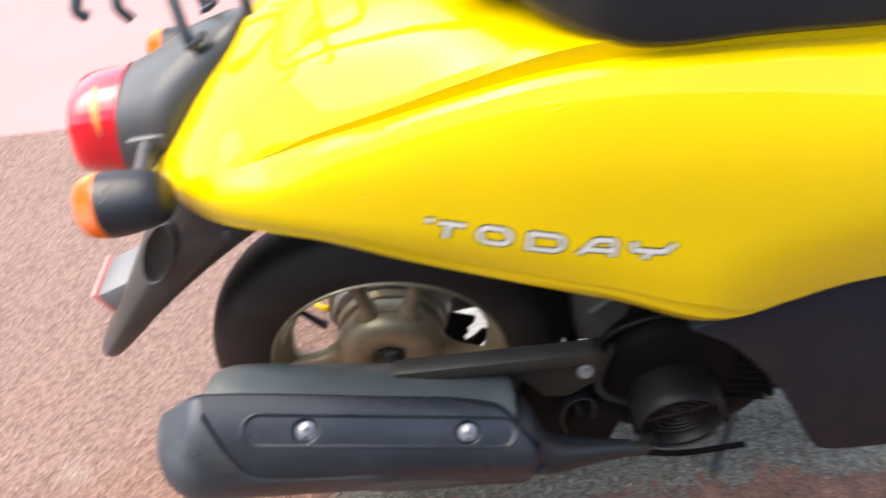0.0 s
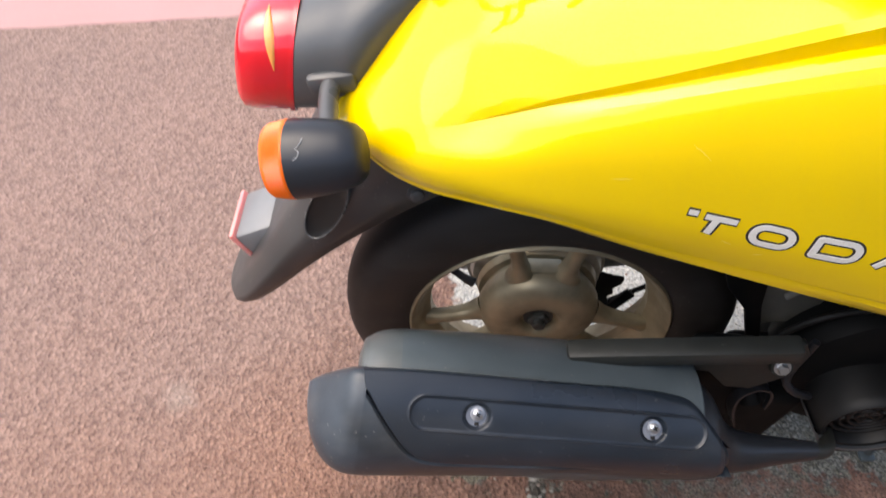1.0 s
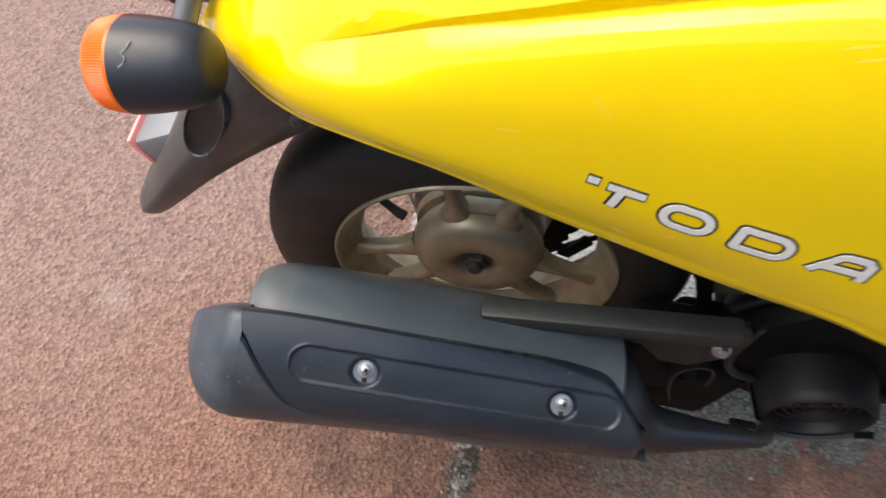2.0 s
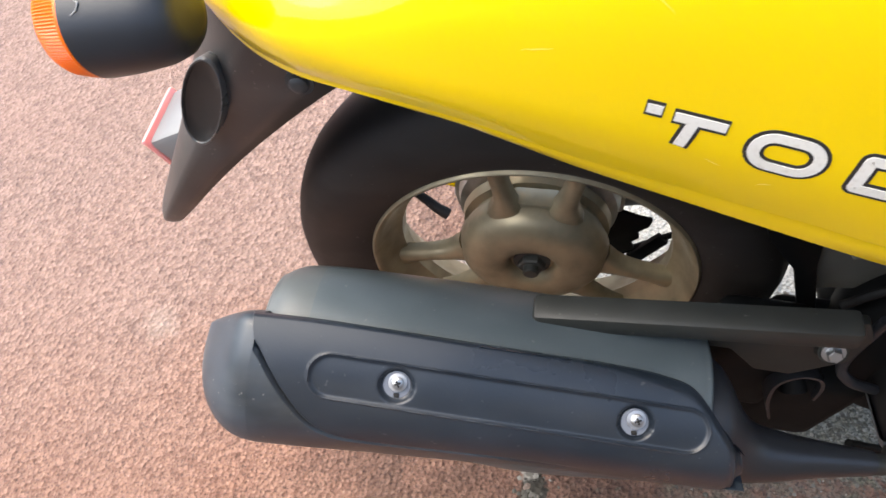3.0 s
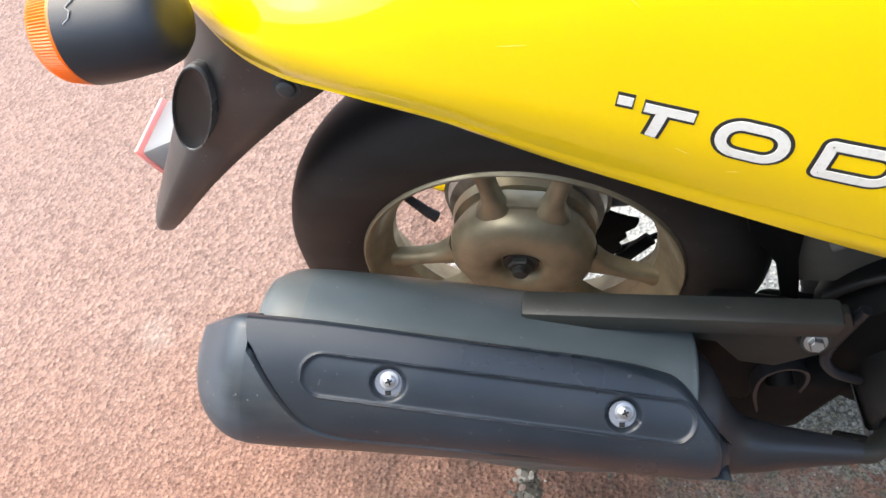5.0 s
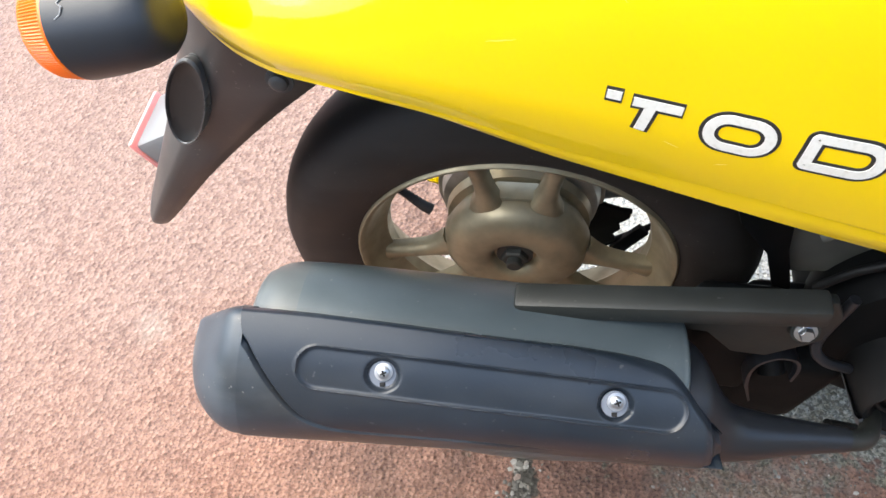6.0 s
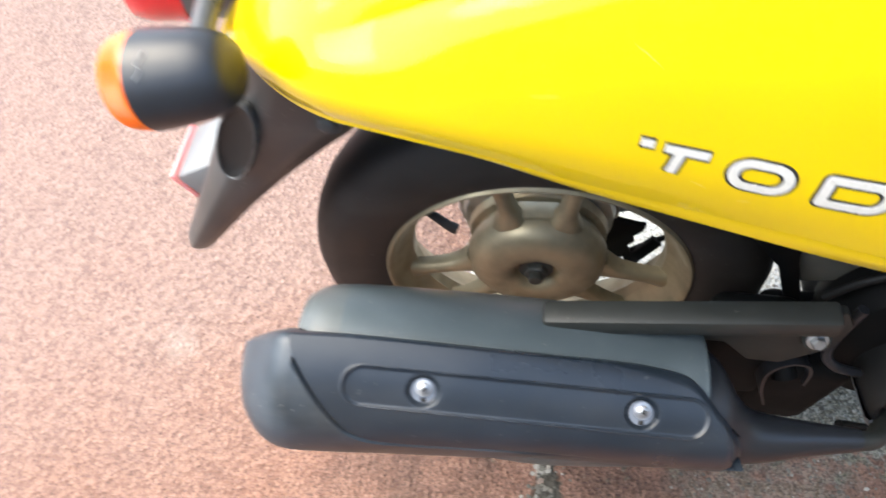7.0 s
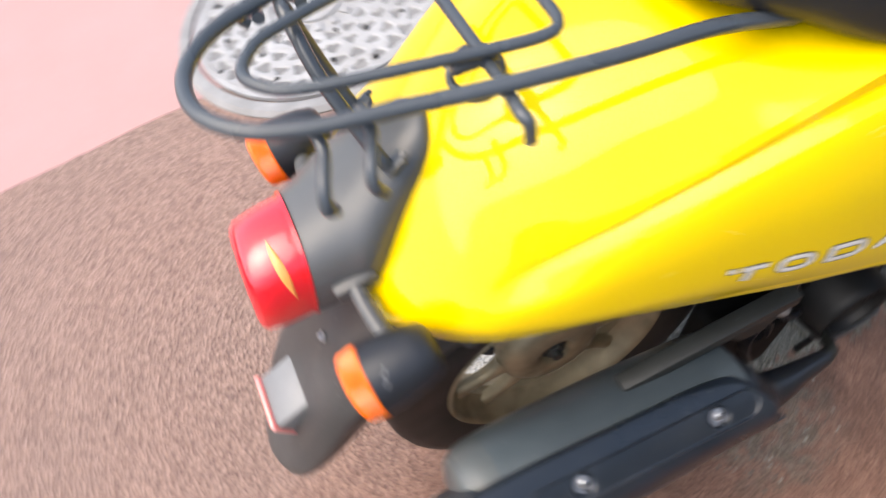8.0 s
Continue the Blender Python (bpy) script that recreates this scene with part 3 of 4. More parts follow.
def stroke(points, width, lift, closed=False):
    """A flat stroke of lettering laid on the panel; points run along and across the word."""
    bm = bmesh.new()
    pts = [Vector((*p, 0)) for p in points]
    n = len(pts)
    left, right = [], []
    for i, p in enumerate(pts):
        a = pts[(i - 1) % n] if closed or i else None
        b = pts[(i + 1) % n] if closed or i < n - 1 else None
        d0 = (p - a).normalized() if a else (b - p).normalized()
        d1 = (b - p).normalized() if b else d0
        d = (d0 + d1).normalized()
        side = Vector((-d.y, d.x, 0))
        w = width / 2 / max(0.55, side.dot(Vector((-d1.y, d1.x, 0))))
        if not closed and a is None:
            p = p - d0 * width * 0.18
        if not closed and b is None:
            p = p + d1 * width * 0.18
        left.append(p + side * w)
        right.append(p - side * w)

    def lay(q, h):
        x = 0.0795 + q.x * 0.985 + q.y * 0.17
        z = 0.5822 - q.x * 0.145 + q.y * 0.985
        return Vector((x, panel_y(x, z) - h, z))

    rows = []
    seq = list(zip(left, right))
    if closed:
        seq.append(seq[0])
    fine = [seq[0]]
    for (l0, r0), (l1, r1) in zip(seq[:-1], seq[1:]):
        k = max(1, int((l1 - l0).length / 0.003))
        fine += [(l0.lerp(l1, j / k), r0.lerp(r1, j / k)) for j in range(1, k + 1)]
    for l, r in fine:
        rows.append([lay(l, 0.0), lay(l, lift), lay((l + r) / 2, lift), lay(r, lift), lay(r, 0.0)])
    grid(bm, rows)
    return bm


def rounded_loop(u0, u1, v0, v1, radii, steps=6):
    """A loop with its four corners rounded: lower left, lower right, upper right, upper left."""
    out = []
    for (cx, cy, a0), r in zip(((u0, v0, 180), (u1, v0, 270), (u1, v1, 0), (u0, v1, 90)), radii):
        sx, sy = (1 if cx == u0 else -1), (1 if cy == v0 else -1)
        for k in range(steps + 1):
            a = radians(a0 + 90 * k / steps)
            out.append((cx + sx * r + r * math.cos(a), cy + sy * r + r * math.sin(a)))
    return out


H = 0.0142
W = 0.0285
GLYPHS = [
    [([(-0.0030, -0.0006), (0.0012, -0.0006)], False)],
    [([(0.0072, -0.0016), (0.0242, -0.0016)], False), ([(0.0134, -0.003), (0.0116, -H - 0.0004)], False)],
    [(rounded_loop(0.0360, 0.0578, -H, 0, (0.0068, 0.0068, 0.0068, 0.0068)), True)],
    [(rounded_loop(0.0722, 0.0960, -H, 0, (0.0006, 0.0065, 0.0065, 0.0006)), True)],
    [([(0.1095, -H), (0.1185, -0.001), (0.121, 0.0), (0.1305, 0.0), (0.1335, -0.003), (0.1335, -H)], False), ([(0.1145, -0.0095), (0.1335, -0.0095)], False)],
    [([(0.1465, 0.0), (0.1465, -0.004), (0.149, -0.0072), (0.170, -0.0072), (0.1755, 0.0)], False), ([(0.160, -0.008), (0.157, -H)], False)],
]
for strokes in GLYPHS:
    for pts, closed in strokes:
        out = part("letter_outline", stroke(pts, 0.0070, 0.0003, closed), INK, right_panel, "black outline")
    for pts, closed in strokes:
        part("letter", stroke(pts, 0.0041, 0.0006, closed), WHITE, right_panel, "worn white letter with black outline")

# pale scuffs on the paint
rng = random.Random(11)
for x0, z0, dx, dz in ((0.158, 0.667, 0.012, 0.003), (0.164, 0.6635, 0.010, 0.003), (0.072, 0.628, 0.010, -0.008), (0.030, 0.600, 0.012, 0.002), (0.098, 0.560, 0.006, -0.003), (0.118, 0.549, 0.005, 0.002)):
    rows = []
    for k in range(7):
        x, z = x0 + dx * k / 6, z0 + dz * k / 6 + rng.uniform(-0.0003, 0.0003)
        h = 0.00020 * math.sin(math.pi * (k + 0.3) / 6.6) + 0.00005
        rows.append([(x, panel_y(x, z - h) - 0.0002, z - h), (x, panel_y(x, z + h) - 0.0002, z + h)])
    bm = bmesh.new()
    grid(bm, rows)
    part("scuff", bm, SCUFF, right_panel, "pale scratch in the paint")

# seat
seat_w = curve((0.088, 0.095, 0.11, 0.15, 0.20, 0.30, 0.62), (0.035, 0.060, 0.086, 0.120, 0.152, 0.164, 0.164))
seat_b = curve((0.088, 0.142, 0.171, 0.201, 0.22, 0.295, 0.396, 0.62), (0.738, 0.724, 0.709, 0.700, 0.696, 0.697, 0.694, 0.694))
seat_t = curve((0.088, 0.10, 0.14, 0.22, 0.40, 0.62), (0.752, 0.768, 0.785, 0.800, 0.795, 0.785))
bm = bmesh.new()
rows = []
for x in [0.088, 0.0885] + list(np.linspace(0.092, 0.24, 26)) + list(np.linspace(0.26, 0.62, 14)):
    w, zb, zt = seat_w(x), seat_b(x), seat_t(x)
    half = smooth_path([(x, w - 0.012, zb - 0.006), (x, w - 0.002, zb), (x, w + 0.002, zb + 0.012), (x, w - 0.004, zb + (zt - zb) * 0.6), (x, w * 0.74, zt - 0.006), (x, w * 0.35, zt), (x, 0, zt)], 4)
    rows.append([tuple(p) for p in half] + [(p.x, -p.y, p.z) for p in reversed(half[:-1])])
vs = grid(bm, rows)
bm.faces.new(vs[0]), bm.faces.new(vs[-1])
part("seat", bm, SEAT, scooter, "black vinyl seat")

# dark grey tail cover and the tail light set into it
cov = (-0.192, -0.165, -0.142, -0.115, -0.090, -0.074, -0.062, -0.056)
cov_w = curve(cov, (0.0455, 0.051, 0.056, 0.048, 0.038, 0.031, 0.020, 0.006))
cov_t = curve(cov, (0.634, 0.643, 0.651, 0.661, 0.669, 0.674, 0.677, 0.677))
cov_b = curve(cov, (0.548, 0.550, 0.556, 0.585, 0.615, 0.635, 0.650, 0.660))


def ring_section(x, w, zb, zt, power, shear, n=44):
    out = []
    for k in range(n):
        a = 2 * math.pi * k / n
        c, s = math.cos(a), math.sin(a)
        y = w * math.copysign(abs(c) ** (2 / power), c)
        h = (zt - zb) / 2 * math.copysign(abs(s) ** (2 / power), s)
        z = (zb + zt) / 2 + h
        out.append((x + shear * (z - 0.553), y, z))
    return out


bm = bmesh.new()
rows = []
for x in np.linspace(-0.192, -0.056, 40):
    k = (x + 0.192) / 0.136
    rows.append(ring_section(x, cov_w(x), cov_b(x), cov_t(x), 2.5 - 0.2 * k, 0.24 * max(0, 1 - k * 1.6)))
grid(bm, rows, True, True)
part("tail_cover", bm, GREY, scooter, "dark grey plastic tail cover")
tail = part("tail_light", (lambda b: (grid(b, [ring_section(x, w, 0.590 - h, 0.590 + h, 2.6, 0.24) for x, w, h in
            ((-0.196, 0.038, 0.038), (-0.196, 0.0425, 0.0435), (-0.201, 0.043, 0.044), (-0.220, 0.042, 0.043), (-0.232, 0.040, 0.041), (-0.237, 0.036, 0.037), (-0.239, 0.030, 0.031), (-0.2395, 0.017, 0.018))], True, True), b)[1])(bmesh.new()), RED, scooter, "red tail light lens")
part("lens_bead", (lambda b: (grid(b, [ring_section(x, w, 0.590 - h, 0.590 + h, 2.6, 0.24) for x, w, h in
     ((-0.1925, 0.042, 0.043), (-0.1925, 0.0445, 0.0455), (-0.196, 0.0445, 0.0455), (-0.196, 0.042, 0.043))], True), b)[1])(bmesh.new()), RED, tail)
# raised patch that paints the yellow panel's reflection on the lens
glint = bmesh.new()
rows = []
for k in range(17):
    t = k / 16
    a = radians(101 + 70 * t)
    mid = -0.2146 + 0.0078 * t**1.2
    wide = 0.0036 * math.sin(math.pi * (0.04 + 0.93 * t)) ** 0.9
    row = []
    for j in range(7):
        x = mid + wide * (j / 3 - 1)
        lift = 0.0009 * (1 - (j / 3 - 1) ** 4) - 0.0002
        c, s = math.cos(a), math.sin(a)
        y = -(0.0427 + lift) * abs(c) ** (2 / 2.6)
        z = 0.590 + (0.0437 + lift) * abs(s) ** (2 / 2.6)
        row.append((x + 0.24 * (z - 0.553), y, z))
    rows.append(row)
grid(glint, rows)
part("lens_glint", glint, GLINT, tail, "reflection of the yellow panel painted on the lens")


def turn_signal(y):
    sig = tagged(new("turn_signal"), "black turn signal with amber lens")
    sig.parent = scooter
    c = (-0.146, y, 0.593)
    ax = (-1, 0, -0.06)
    r = 0.0260
    housing = part("housing", turned([(-0.0255, 0.0), (-0.0252, 0.010), (-0.0238, 0.0155), (-0.0195, 0.0195), (-0.010, 0.0228), (0.004, 0.0250), (0.013, r), (0.0225, r + 0.0006), (0.0225, r - 0.003), (0.0225, 0.0)], ax, c, 40), BLACK, sig)
    if y < 0:
        marks = [(0.0165, 42), (0.0135, 46), (0.0125, 53), (0.0150, 57), (0.0120, 63), (0.0105, 72)]
        path = [Vector(c) + Vector(ax).normalized() * s + (r + 0.0003) * Vector((0, -math.cos(radians(q)), math.sin(radians(q)))) for s, q in marks]
        part("scratch", tube(path, 0.00036, 6, rounded=False), SCRATCH, housing, "pale scratch in the plastic")
    lens = bmesh.new()
    prof = [(0.0228, r - 0.0035), (0.0228, r + 0.0002), (0.0242, r + 0.0004), (0.0250, r + 0.0002), (0.0300, r - 0.0004), (0.0360, r - 0.0014), (0.0385, r - 0.0028), (0.0400, r - 0.0065), (0.0408, 0.0)]
    turned(prof, ax, c, 216, lens)
    across, away = Vector(ax).normalized(), Vector(c)
    for v in lens.verts:
        along = (v.co - away).dot(across)
        if 0.0246 < along < 0.0382:
            foot = away + across * along
            spoke = v.co - foot
            v.co = foot + spoke * (1 - 0.020 * (round(math.atan2(spoke.z, spoke.y) / (2 * math.pi) * 216) % 2))
    part("lens", lens, AMBER, sig, "ribbed amber lens", True, 12)
    s = 1 if y > 0 else -1
    part("stem", tube([(-0.153, s * 0.050, 0.597), (-0.153, s * 0.072, 0.594), (-0.149, y - s * 0.018, 0.592)], 0.0072, 16), GREY, sig)
    part("flange", block((-0.152, s * 0.054, 0.597), (0.036, 0.010, 0.016), 0.0042, Matrix.Rotation(radians(-4), 4, "Y")), GREY, sig)
    bolt("screw", (-0.170, y + s * 0.004, 0.566), (0, s * 0.3, -1), 0.0022, sig)


turn_signal(-0.124)
turn_signal(0.106)

# rear fender with its reflector
F_TOP, F_TIP, F_NEAR, F_END = Vector((-0.140, 0, 0.580)), Vector((-0.332, 0, 0.306)), Vector((-0.048, 0, 0.545)), Vector((-0.323, 0, 0.296))
fend_w = curve((0, 0.25, 0.55, 0.72, 0.82, 0.89, 0.94, 0.98, 1.0), (0.104, 0.088, 0.077, 0.074, 0.068, 0.059, 0.047, 0.029, 0.008))
bm = bmesh.new()
rows = []
for k in range(41):
    s = k / 40 if k < 30 else 0.75 + 0.25 * math.sin((k - 30) / 10 * math.pi / 2)
    back = F_TOP.lerp(F_TIP, s) + Vector((0.012, 0, 0.010)) * math.sin(math.pi * s) * 0.6
    near = F_NEAR.lerp(F_END, s**0.96) + Vector((-0.004, 0, 0.006)) * math.sin(math.pi * s)
    w = fend_w(s)
    row = []
    for q, inset in ((0.0, 0.004), (0.25, 0.001), (0.5, 0.0), (0.62, 0.0008), (0.68, 0.0025)):
        p = near.lerp(back, q)
        row.append((p.x, -(w - inset), p.z))
    for q, f in ((0.83, 0.87), (0.94, 0.77), (0.985, 0.70), (1.0, 0.6), (1.0, 0.3), (1.0, 0.0)):
        p = near.lerp(back, q)
        row.append((p.x, -w * f, p.z))
    rows.append(row + [(x, -y, z) for x, y, z in reversed(row[:-1])])
grid(bm, rows)
fender = part("rear_fender", bm, FENDER, scooter, "dark grey plastic rear fender")
so = fender.modifiers.new("thickness", "SOLIDIFY")
so.thickness, so.offset = 0.004, -1


def on_fender(s, y, out=0.0):
    p = F_TOP.lerp(F_TIP, s) + Vector((0.012, 0, 0.010)) * math.sin(math.pi * s) * 0.6
    n = Vector((-(F_TOP - F_TIP).z, 0, (F_TOP - F_TIP).x)).normalized()
    return Vector((p.x, y, p.z)) + n * out


lean = Matrix.Rotation(radians(-22), 4, "Y")
part("reflector_base", block((-0.267, 0.0, 0.383), (0.044, 0.060, 0.046), 0.005, lean), HOLDER, fender, "pale grey reflector holder")
part("reflector", block((-0.2885, 0.0, 0.3765), (0.0055, 0.062, 0.050), 0.0025, lean), PINKISH, fender, "red rear reflector, coloured pale for the sky it reflects")
for s in (-1, 1):
    # shallow dish; its near-black colour stands for the shade inside a hole
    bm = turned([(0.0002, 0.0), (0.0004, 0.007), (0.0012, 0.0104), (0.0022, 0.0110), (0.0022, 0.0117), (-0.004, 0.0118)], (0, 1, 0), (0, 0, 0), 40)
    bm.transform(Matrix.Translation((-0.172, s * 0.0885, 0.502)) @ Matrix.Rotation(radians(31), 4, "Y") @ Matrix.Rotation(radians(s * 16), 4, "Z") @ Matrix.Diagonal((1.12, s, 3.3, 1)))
    part("scoop", bm, SCOOP_SHADE, fender, "shallow oval coloured near-black for the shade of a hole")
    bm = turned([(0.0018, 0.0112), (0.0030, 0.0115), (0.0030, 0.0119), (0.0018, 0.0123), (-0.010, 0.0112)], (0, 1, 0), (0, 0, 0), 40)
    bm.transform(Matrix.Translation((-0.172, s * 0.0885, 0.502)) @ Matrix.Rotation(radians(31), 4, "Y") @ Matrix.Rotation(radians(s * 16), 4, "Z") @ Matrix.Diagonal((1.12, s, 3.3, 1)))
    part("scoop_rim", bm, GREY, fender, "pale rim of the oval")
bolt("screw", on_fender(0.38, -0.012, 0.001), (-0.8, 0, 0.55), 0.0035, fender, STEEL)
bolt("plug", (-0.096, -0.1035, 0.532), (0, -1, 0.1), 0.0055, fender, FENDER, "round")

# black arch and boxes added to fill the shaded space under the panels
bm = bmesh.new()
rows = []
for k in range(30):
    a = radians(40 + 60 * k / 29)
    row = []
    for y, r in ((-0.085, 0.270), (-0.080, 0.282), (-0.04, 0.288), (0, 0.290), (0.04, 0.288), (0.080, 0.282), (0.085, 0.270)):
        row.append((r * math.cos(a), y, 0.236 + r * math.sin(a)))
    rows.append(row)
grid(bm, rows)
guard = part("arch_filler", bm, ENGINE, scooter, "black arch added for the shaded space over the tyre")
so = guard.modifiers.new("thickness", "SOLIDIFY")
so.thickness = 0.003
part("underbody_filler", block((0.25, 0, 0.575), (0.68, 0.25, 0.06), 0.02), ENGINE, scooter, "black box added for the shaded space under the panels")
part("inside_filler", block((0.50, 0, 0.42), (0.24, 0.28, 0.30), 0.03), ENGINE, scooter, "black box added to fill the shaded inside")

for s in (-1, 1):
    pts = smooth_path([(0.285, 0, 0.436), (0.330, 0, 0.402), (0.385, 0, 0.330), (0.425, 0, 0.255), (0.448, 0, 0.214), (0.475, 0, 0.200), (0.54, 0, 0.200), (0.62, 0, 0.205)], 4)
    top = smooth_path([(0.62, 0, 0.492), (0.50, 0, 0.490), (0.42, 0, 0.486), (0.36, 0, 0.470), (0.315, 0, 0.450)], 4)
    bm = plate([(p.x, p.z) for p in pts + top], s * 0.172, s * 0.186, 0.004)
    part("floor_cover", bm, COVER, scooter, "matt black lower side cover")

# ---- wheel ----
AX = Vector((0, 0, 0.236))
wheel = tagged(new("rear_wheel"), "bronze cast wheel with worn black tyre")
wheel.parent = scooter
half = [(0.030, 0.1400), (0.0355, 0.1420), (0.0405, 0.150), (0.0435, 0.168), (0.0425, 0.187), (0.0365, 0.202), (0.025, 0.2095), (0.012, 0.2130), (0.0, 0.2140)]
part("tyre", turned(half + [(-y, r) for y, r in reversed(half[:-1])] + [(-0.02, 0.138), (0.02, 0.138), half[0]], (0, 1, 0), AX, 128), RUBBER, wheel)
rim = [(-0.0375, 0.1415), (-0.0385, 0.1402), (-0.0375, 0.1380), (-0.0330, 0.1350), (-0.0230, 0.1312), (-0.0120, 0.1262), (-0.0070, 0.1205), (0.0050, 0.1195), (0.0120, 0.1262), (0.0230, 0.1312), (0.0375, 0.1400), (0.0375, 0.1415), (0.0340, 0.1430), (0.026, 0.134), (0.012, 0.130), (0.004, 0.124), (-0.006, 0.1245), (-0.012, 0.130), (-0.026, 0.134), (-0.0345, 0.1430), (-0.0375, 0.1415)]
part("rim", turned(rim, (0, 1, 0), AX, 128), CAST, wheel)
hub = [(-0.022, 0.012), (-0.0225, 0.019), (-0.026, 0.0205), (-0.0300, 0.0225), (-0.0325, 0.027), (-0.0335, 0.036), (-0.0325, 0.046), (-0.0290, 0.0555), (-0.0220, 0.0625), (-0.0130, 0.0658), (-0.004, 0.0668), (0.002, 0.0640), (0.004, 0.0600), (0.010, 0.0600), (0.013, 0.066), (0.022, 0.068), (0.026, 0.064), (0.026, 0.0)]
part("hub", turned(hub, (0, 1, 0), AX, 96), CAST, wheel)
nut = bmesh.new()
turned([(-0.022, 0.0165), (-0.025, 0.0165), (-0.0255, 0.0155), (-0.0255, 0.0)], (0, 1, 0), AX, 32, nut)
turned([(-0.0255, 0.0125), (-0.030, 0.0125), (-0.0315, 0.011), (-0.0315, 0.0)], (0, 1, 0), AX, 6, nut)
turned([(-0.0315, 0.0072), (-0.037, 0.0070), (-0.038, 0.006), (-0.038, 0.0)], (0, 1, 0), AX, 20, nut)
part("axle_nut", nut, STAY, wheel)
arm_mid, arm_wide = curve((0.054, 0.075, 0.098, 0.129), (0.0225, 0.0260, 0.0310, 0.0370)), curve((0.054, 0.068, 0.080, 0.095, 0.110, 0.121, 0.129), (0.036, 0.0220, 0.0165, 0.0155, 0.0180, 0.0235, 0.032))
for a in (85, 205, 325):
    bm = bmesh.new()
    for side in (-1, 1):
        rows = []
        for r in np.linspace(0.054, 0.129, 16):
            t, w, y0, y1 = arm_mid(r), arm_wide(r), -0.021 + 0.05 * (r - 0.054), -0.004
            rows.append([(r, dy, side * (t + w * dt)) for dt, dy in ((-0.5, y0 + 0.007), (-0.40, y0 + 0.003), (-0.2, y0 + 0.0006), (0.0, y0), (0.2, y0 + 0.0006), (0.40, y0 + 0.003), (0.5, y0 + 0.007), (0.5, y1), (-0.5, y1))])
        grid(bm, rows, True, True)
    block((0.058, -0.003, 0), (0.022, 0.020, 0.040), 0.004, None, bm)
    bm.transform(Matrix.Translation(AX) @ Matrix.Rotation(-radians(a), 4, "Y"))
    part("spoke", bm, CAST, wheel)
va = radians(141)
vd = Vector((math.cos(va), 0, math.sin(va)))
part("valve", tube([AX + vd * 0.124 + Vector((0, -0.008, 0)), AX + vd * 0.110 + Vector((0, -0.011, 0)), AX + vd * 0.098 + Vector((0, -0.014, 0)), AX + vd * 0.089 + Vector((0, -0.015, 0))], 0.0036, 12, taper=0.0054), RUBBER, wheel, "black rubber valve stem")

# left of the wheel: brake drum, gear case, shock absorber, brake rod
part("gear_case", turned([(0.029, 0.0), (0.029, 0.066), (0.034, 0.073), (0.046, 0.076), (0.048, 0.080), (0.060, 0.080), (0.075, 0.060), (0.078, 0.0)], (0, 1, 0), AX, 64), BRIGHT, scooter, "dull alloy gear case")
part("swing_arm", plate([(-0.03, 0.29), (-0.05, 0.24), (-0.02, 0.18), (0.05, 0.175), (0.20, 0.20), (0.34, 0.17), (0.36, 0.31), (0.20, 0.335), (0.06, 0.315)], 0.075, 0.125, 0.012), ALLOY, scooter, "dull alloy swing arm casing")
shock = part("shock_absorber", tube([(-0.088, 0.098, 0.175), (-0.030, 0.098, 0.52)], 0.010, 16, rounded=False), STEEL, scooter, "shock absorber with yellow spring")
coil = [Vector((-0.088, 0.098, 0.20)).lerp(Vector((-0.034, 0.098, 0.49)), k / 160) + 0.021 * Vector((math.cos(k * 0.45), math.sin(k * 0.45), 0)) for k in range(161)]
part("spring", tube(coil, 0.0048, 8, rounded=False), YELLOW, shock, "yellow coil spring")
part("brake_panel", plate([(0.015, 0.245), (0.050, 0.236), (0.080, 0.215), (0.096, 0.207), (0.107, 0.204), (0.104, 0.193), (0.094, 0.184), (0.096, 0.174), (0.088, 0.166), (0.092, 0.154), (0.074, 0.143), (0.020, 0.140)], 0.046, 0.052, 0.002), ENGINE, scooter, "dark brake panel behind the wheel")
part("brake_rod", tube([(0.02, 0.058, 0.085), (0.10, 0.060, 0.143), (0.20, 0.064, 0.205)], 0.0034, 10), ENGINE, scooter, "thin black brake rod")
part("brake_arm", plate([(0.085, 0.128), (0.10, 0.120), (0.125, 0.155), (0.115, 0.167)], 0.054, 0.060, 0.001), ENGINE, scooter)

# ---- exhaust ----
muffler = tagged(new("muffler"), "black muffler with bolted plastic heat shield")
muffler.parent = scooter
TILT_M = math.atan2(-0.038, 0.147)
MU = Vector((math.cos(TILT_M), 0, math.sin(TILT_M)))
MV = Vector((-math.sin(TILT_M), 0, math.cos(TILT_M)))
MC = Vector((-0.0005, -0.161, 0.297))


def round_muffler(u, theta, r):
    """A place at u along the muffler, theta degrees up from its outer side."""
    u, a, r = float(u), radians(theta), float(r)
    return MC + MU * u + r * (math.cos(a) * Vector((0, -1, 0)) + math.sin(a) * MV)


shell_r = curve((-0.176, -0.174, -0.168, -0.160, -0.152, -0.140, -0.125, -0.08, 0.0, 0.10, 0.119, 0.1235, 0.126, 0.132), (0.030, 0.040, 0.0470, 0.0520, 0.0545, 0.0562, 0.0576, 0.0602, 0.0634, 0.0648, 0.0645, 0.0630, 0.056, 0.035))
bm = bmesh.new()


def tucked(u, theta):
    """The shell draws in towards its lower front."""
    side = max(0.0, math.cos(radians(theta + 45))) ** 0.7
    return 1 - 0.24 * max(0.0, min(1.0, u / 0.12)) ** 1.5 * side


